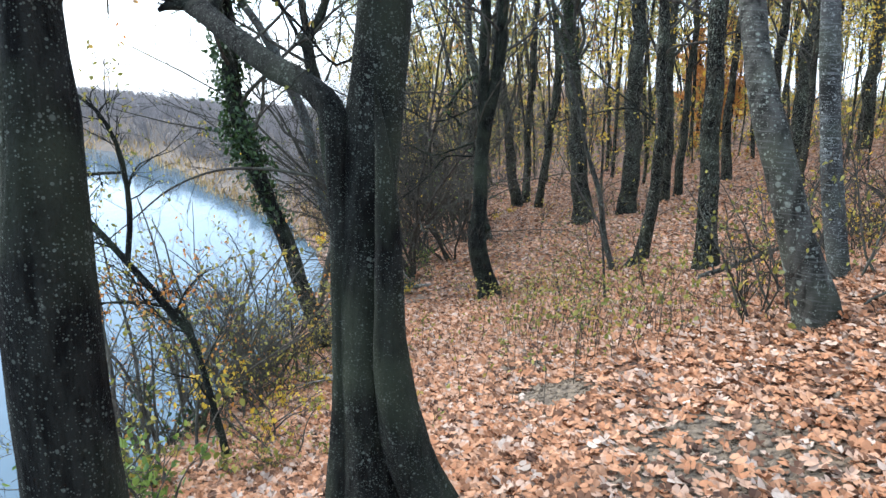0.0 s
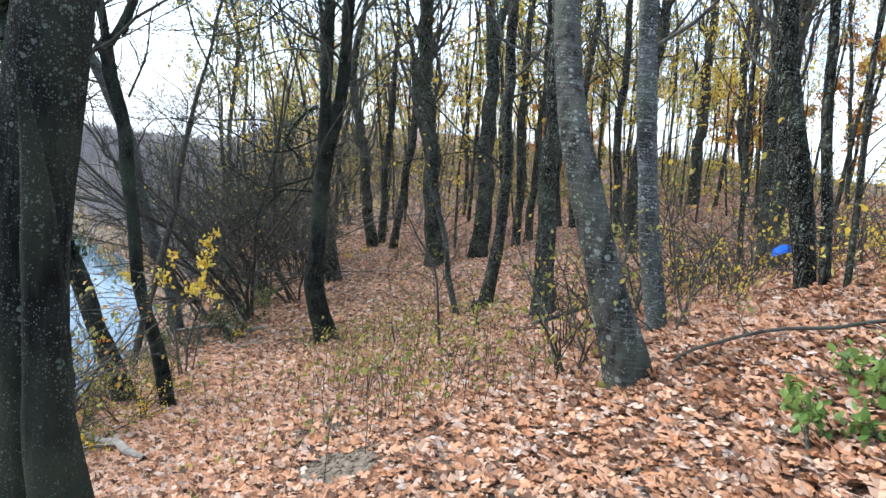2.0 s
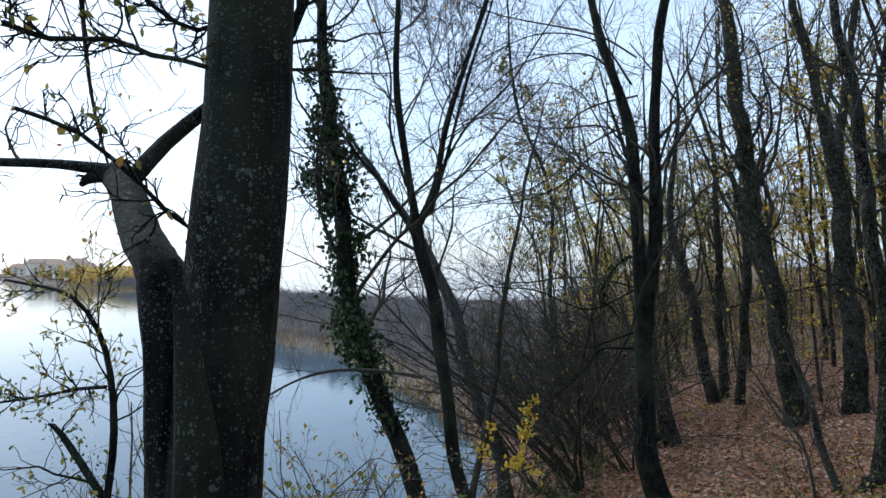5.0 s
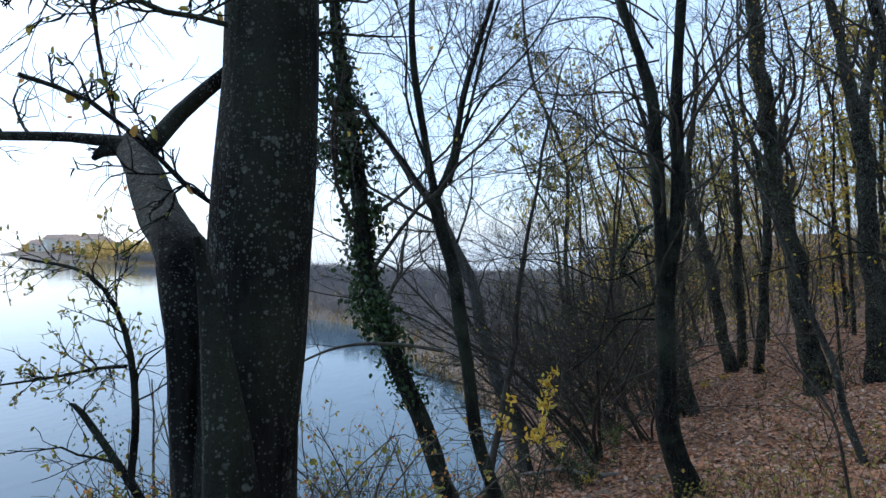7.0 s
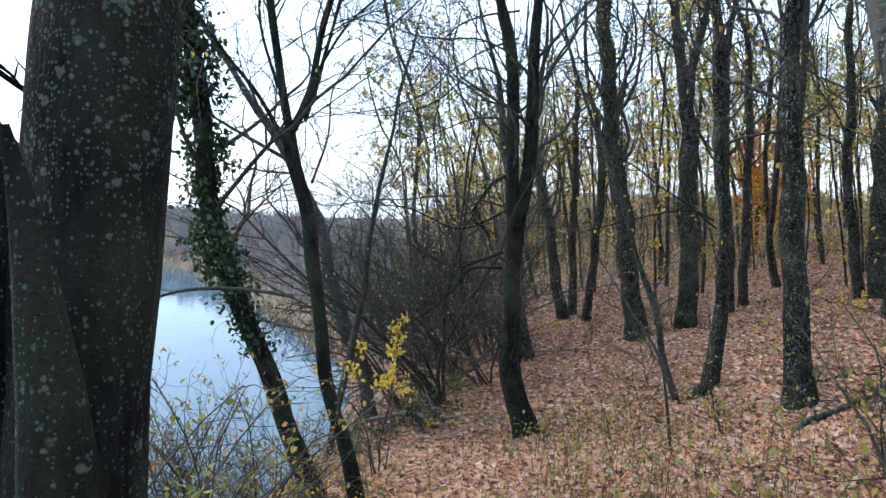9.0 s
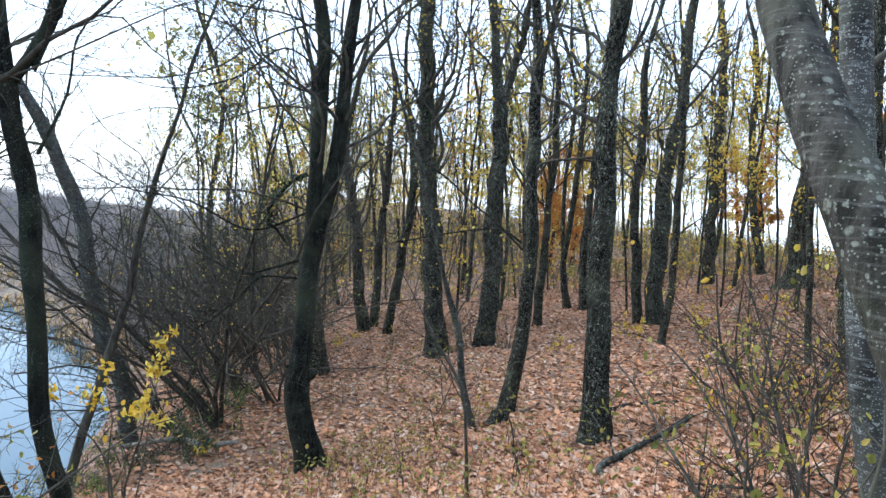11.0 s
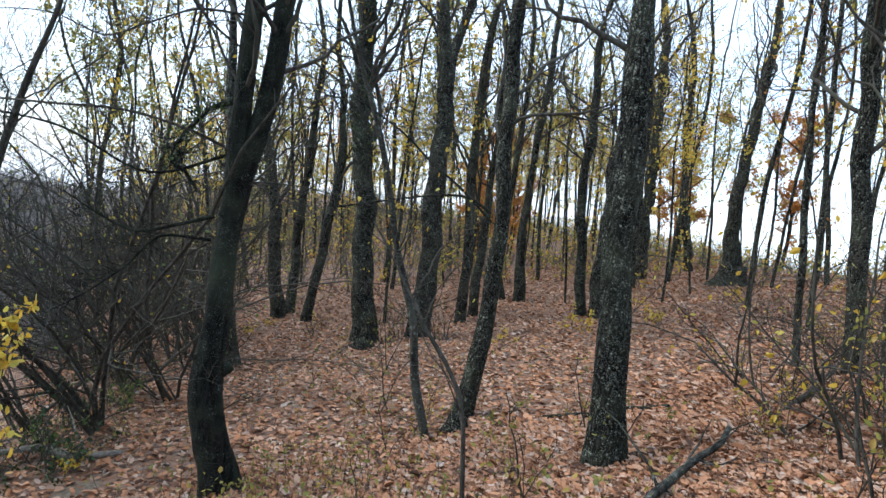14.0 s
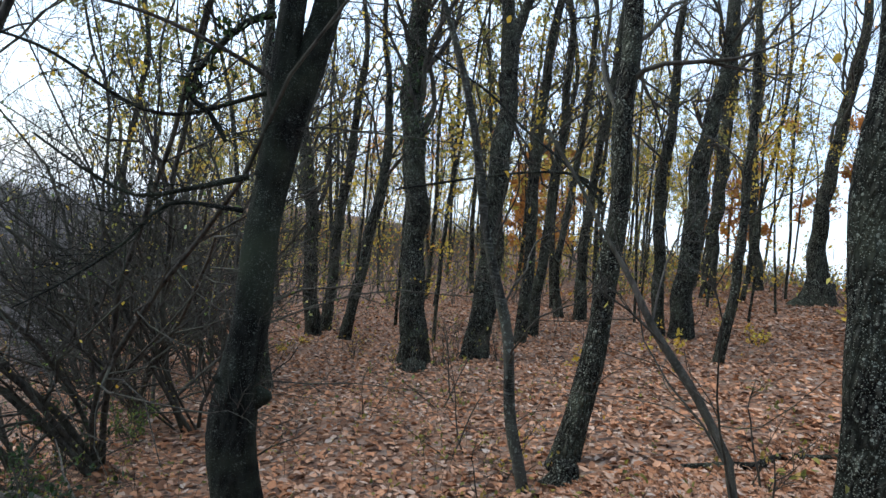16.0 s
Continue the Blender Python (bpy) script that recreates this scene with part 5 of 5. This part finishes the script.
# ---- the far side of the bay ----
def far_scrub():
    rng = np.random.default_rng(21)
    n = 9500
    y = 23 + 190 * rng.uniform(0, 1, n) ** 1.8
    x = shore(y) + 1.2 + rng.exponential(9 + 0.09 * y, n)
    ok = (x < -2.5 - 0.08 * (y - 20)) | (y > 75)
    x, y = x[ok], y[ok]
    n = len(x)
    base = np.stack([x, y, ground(x, y) - 0.1], -1)
    tall = rng.uniform(0.5, 1.2, n) * (0.7 + 0.013 * y)
    sway = rng.normal(0, 0.25, (n, 2)) - (0.12, 0)
    stem = np.stack([base + np.stack([sway[:, 0] * u, sway[:, 1] * u, u * np.ones(n)], -1) * tall[:, None] for u in (0, 0.35, 0.7, 1.0)], 1)
    rad = (0.012 + 0.0005 * y)[:, None] * np.linspace(1, 0.35, 4)
    l2, r2 = sprout(rng, stem, rad, 11, 0.1, 1, 50, 0.7, 0.6, 4, up=0.12, wob=0.7, floor=0.007)
    tagged(new("far_scrub", mesh_of("far_scrub", *joined([tubes(stem, rad, 3), tubes(l2, r2, 3)]), [HAZY_SCRUB])), "bare scrub and trees on the far lake shore, greyed by painted haze", "scrub", kind="stuff")
    n = 2600
    y = 24 + 240 * rng.uniform(0, 1, n) ** 1.5
    x = shore(y) + rng.uniform(-0.6, 1.6, n) * (1 + 0.01 * y)
    at = np.stack([x, y, np.maximum(ground(x, y), WATER) - 0.05], -1)
    h = rng.uniform(0.12, 0.35, n) * (1 + 0.012 * y)
    line = np.stack([at, at + np.stack([rng.normal(0, 0.12, n), rng.normal(0, 0.12, n), h], -1)], 1)
    tagged(new("reeds", mesh_of("reeds", *tubes(line, (0.02 + 0.0009 * y)[:, None] * np.array([1, 0.4]), 3), [REED])), "golden reeds along the far waterline", "reeds", kind="stuff")


far_scrub()


def far_shore():
    """Golden trees and pale houses on the shore across the lake; the leaf colour carries its sunlight."""
    rng = np.random.default_rng(61)
    n = 2600
    y = 190 + 370 * rng.uniform(0, 1, n)
    x = shore(y) + 6 + rng.exponential(55, n)
    keep = x < -0.8 * y
    x, y = x[keep], y[keep]
    n = len(x)
    foot = np.stack([x, y, ground(x, y)], -1)
    tall = rng.uniform(2.5, 7, n)
    k = 26
    at = (foot[:, None] + np.stack([rng.normal(0, 0.3, (n, k)), rng.normal(0, 0.3, (n, k)), rng.uniform(0.1, 1, (n, k))], -1) * tall[:, None, None]).reshape(-1, 3)
    tagged(new("golden_trees", mesh_of("golden_trees", *leaves(rng, at, 2.2), [SUNLIT_GOLD])), "autumn trees on the far lake shore, sunlight painted into their gold", "trees", kind="stuff")
    for i, (y, back, w) in enumerate(((335, 14, 16), (352, 40, 12), (372, 12, 22), (395, 34, 14), (300, 10, 13), (318, 28, 12), (415, 10, 18), (440, 45, 15), (280, 12, 10), (465, 15, 20))):
        x = float(shore(y)) + back
        z = max(float(ground(x, y)), WATER + 0.5) - 0.5
        house = thing("house", x, y, z, "pale rendered house with a low roof across the lake", "house", "houses across the lake")
        h, d = 5.5 + 1.5 * (i % 3), 9
        u = np.array([[-w / 2, -d / 2], [w / 2, -d / 2], [w / 2, d / 2], [-w / 2, d / 2]])
        wall = [(*p, q) for q in (0, h) for p in u]
        part("wall", mesh_of("wall", wall, [(0, 1, 5, 4), (1, 2, 6, 5), (2, 3, 7, 6), (3, 0, 4, 7)], [RENDER], False), house)
        e = 0.6
        roof = [(-w / 2 - e, -d / 2 - e, h), (w / 2 + e, -d / 2 - e, h), (w / 2 + e, d / 2 + e, h), (-w / 2 - e, d / 2 + e, h), (-w / 2 + 1, -0.1, h + 3), (w / 2 - 1, -0.1, h + 3), (w / 2 - 1, 0.1, h + 3), (-w / 2 + 1, 0.1, h + 3)]
        part("roof", mesh_of("roof", roof, [(0, 1, 5, 4), (1, 2, 6, 5), (2, 3, 7, 6), (3, 0, 4, 7), (4, 5, 6, 7), (3, 2, 1, 0)], [TILES], False), house)
        for j in range(3):
            for q in (1.0, 3.6):
                c = -w / 2 + w * (j + 0.5) / 3
                win = [(c - 0.7, -d / 2 - 0.06, q), (c + 0.7, -d / 2 - 0.06, q), (c + 0.7, -d / 2 - 0.06, q + 1.4), (c - 0.7, -d / 2 - 0.06, q + 1.4)]
                part("window", mesh_of("window", win, [(0, 1, 2, 3)], [PANE], False), house)
        house.rotation_euler[2] = radians(40 + 12 * (i % 3))


far_shore()


# ---- undergrowth deep in the wood ----
def wood_scrub():
    rng = np.random.default_rng(23)
    n = 2000
    y = rng.uniform(29, 85, n)
    x = rng.uniform(-6, 1, n) + rng.uniform(0, 1, n) * (14 + 0.55 * y)
    # and along the crest of the slope
    cx, cy = rng.uniform(14, 48, 560), rng.uniform(6, 42, 560)
    crest = np.hypot(cx, cy - 6.5) > 24
    x, y = np.concatenate([x, cx[crest]]), np.concatenate([y, cy[crest]])
    ok = x > shore(y) + 2
    x, y = x[ok], y[ok]
    n = len(x)
    base = np.stack([x, y, ground(x, y) - 0.1], -1)
    tall = rng.uniform(0.4, 1.3, n) ** 1.5 * (0.9 + 0.045 * y) * np.where(x > 6 + 0.2 * y, 0.35, 0.75)
    sway = rng.normal(0, 0.22, (n, 2)) - (0.1, 0)
    stem = np.stack([base + np.stack([sway[:, 0] * u, sway[:, 1] * u, u * np.ones(n)], -1) * tall[:, None] for u in (0, 0.35, 0.7, 1.0)], 1)
    rad = (0.012 + 0.0004 * y)[:, None] * np.linspace(1, 0.35, 4)
    l2, r2 = sprout(rng, stem, rad, 9, 0.1, 1, 48, 0.6, 0.6, 4, up=0.1, wob=0.7, floor=0.007)
    tagged(new("wood_scrub", mesh_of("wood_scrub", *joined([tubes(stem, rad, 3), tubes(l2, r2, 3)]), [UNDERGROWTH])), "bare undergrowth filling the deep wood", "scrub", kind="stuff")
    tips = l2[:, 2:].reshape(-1, 3)
    for name, mat, k in (("olive_leaves", OLIVE, 20000), ("orange_leaves", ORANGE, 5000), ("yellow_leaves", YELLOW, 9000)):
        at = tips[rng.integers(0, len(tips), k)] + rng.normal(0, 0.15, (k, 3))
        tagged(new(name, mesh_of(name, *leaves(rng, at, 0.13), [mat])), "last autumn leaves in the deep undergrowth", "leaves", kind="stuff")


wood_scrub()
for i, (x, y, h) in enumerate(((13.5, 37, 8), (27.5, 31, 8.5), (15.6, 39, 8), (24.5, 35.2, 9))):
    tree("orange_tree", x, y, [(0, 0, 0, 0.11), (0.05, 0, 2, 0.09), (-0.2, 0, 4, 0.07)], h, 600 + i, "small tree still full of orange autumn leaves", BARK_WOOD, limbs=12, u0=0.2, reach=0.4, fine=5, foliage=5200, leaf_mat=ORANGE, leaf_size=0.15, group="orange trees on the crest")
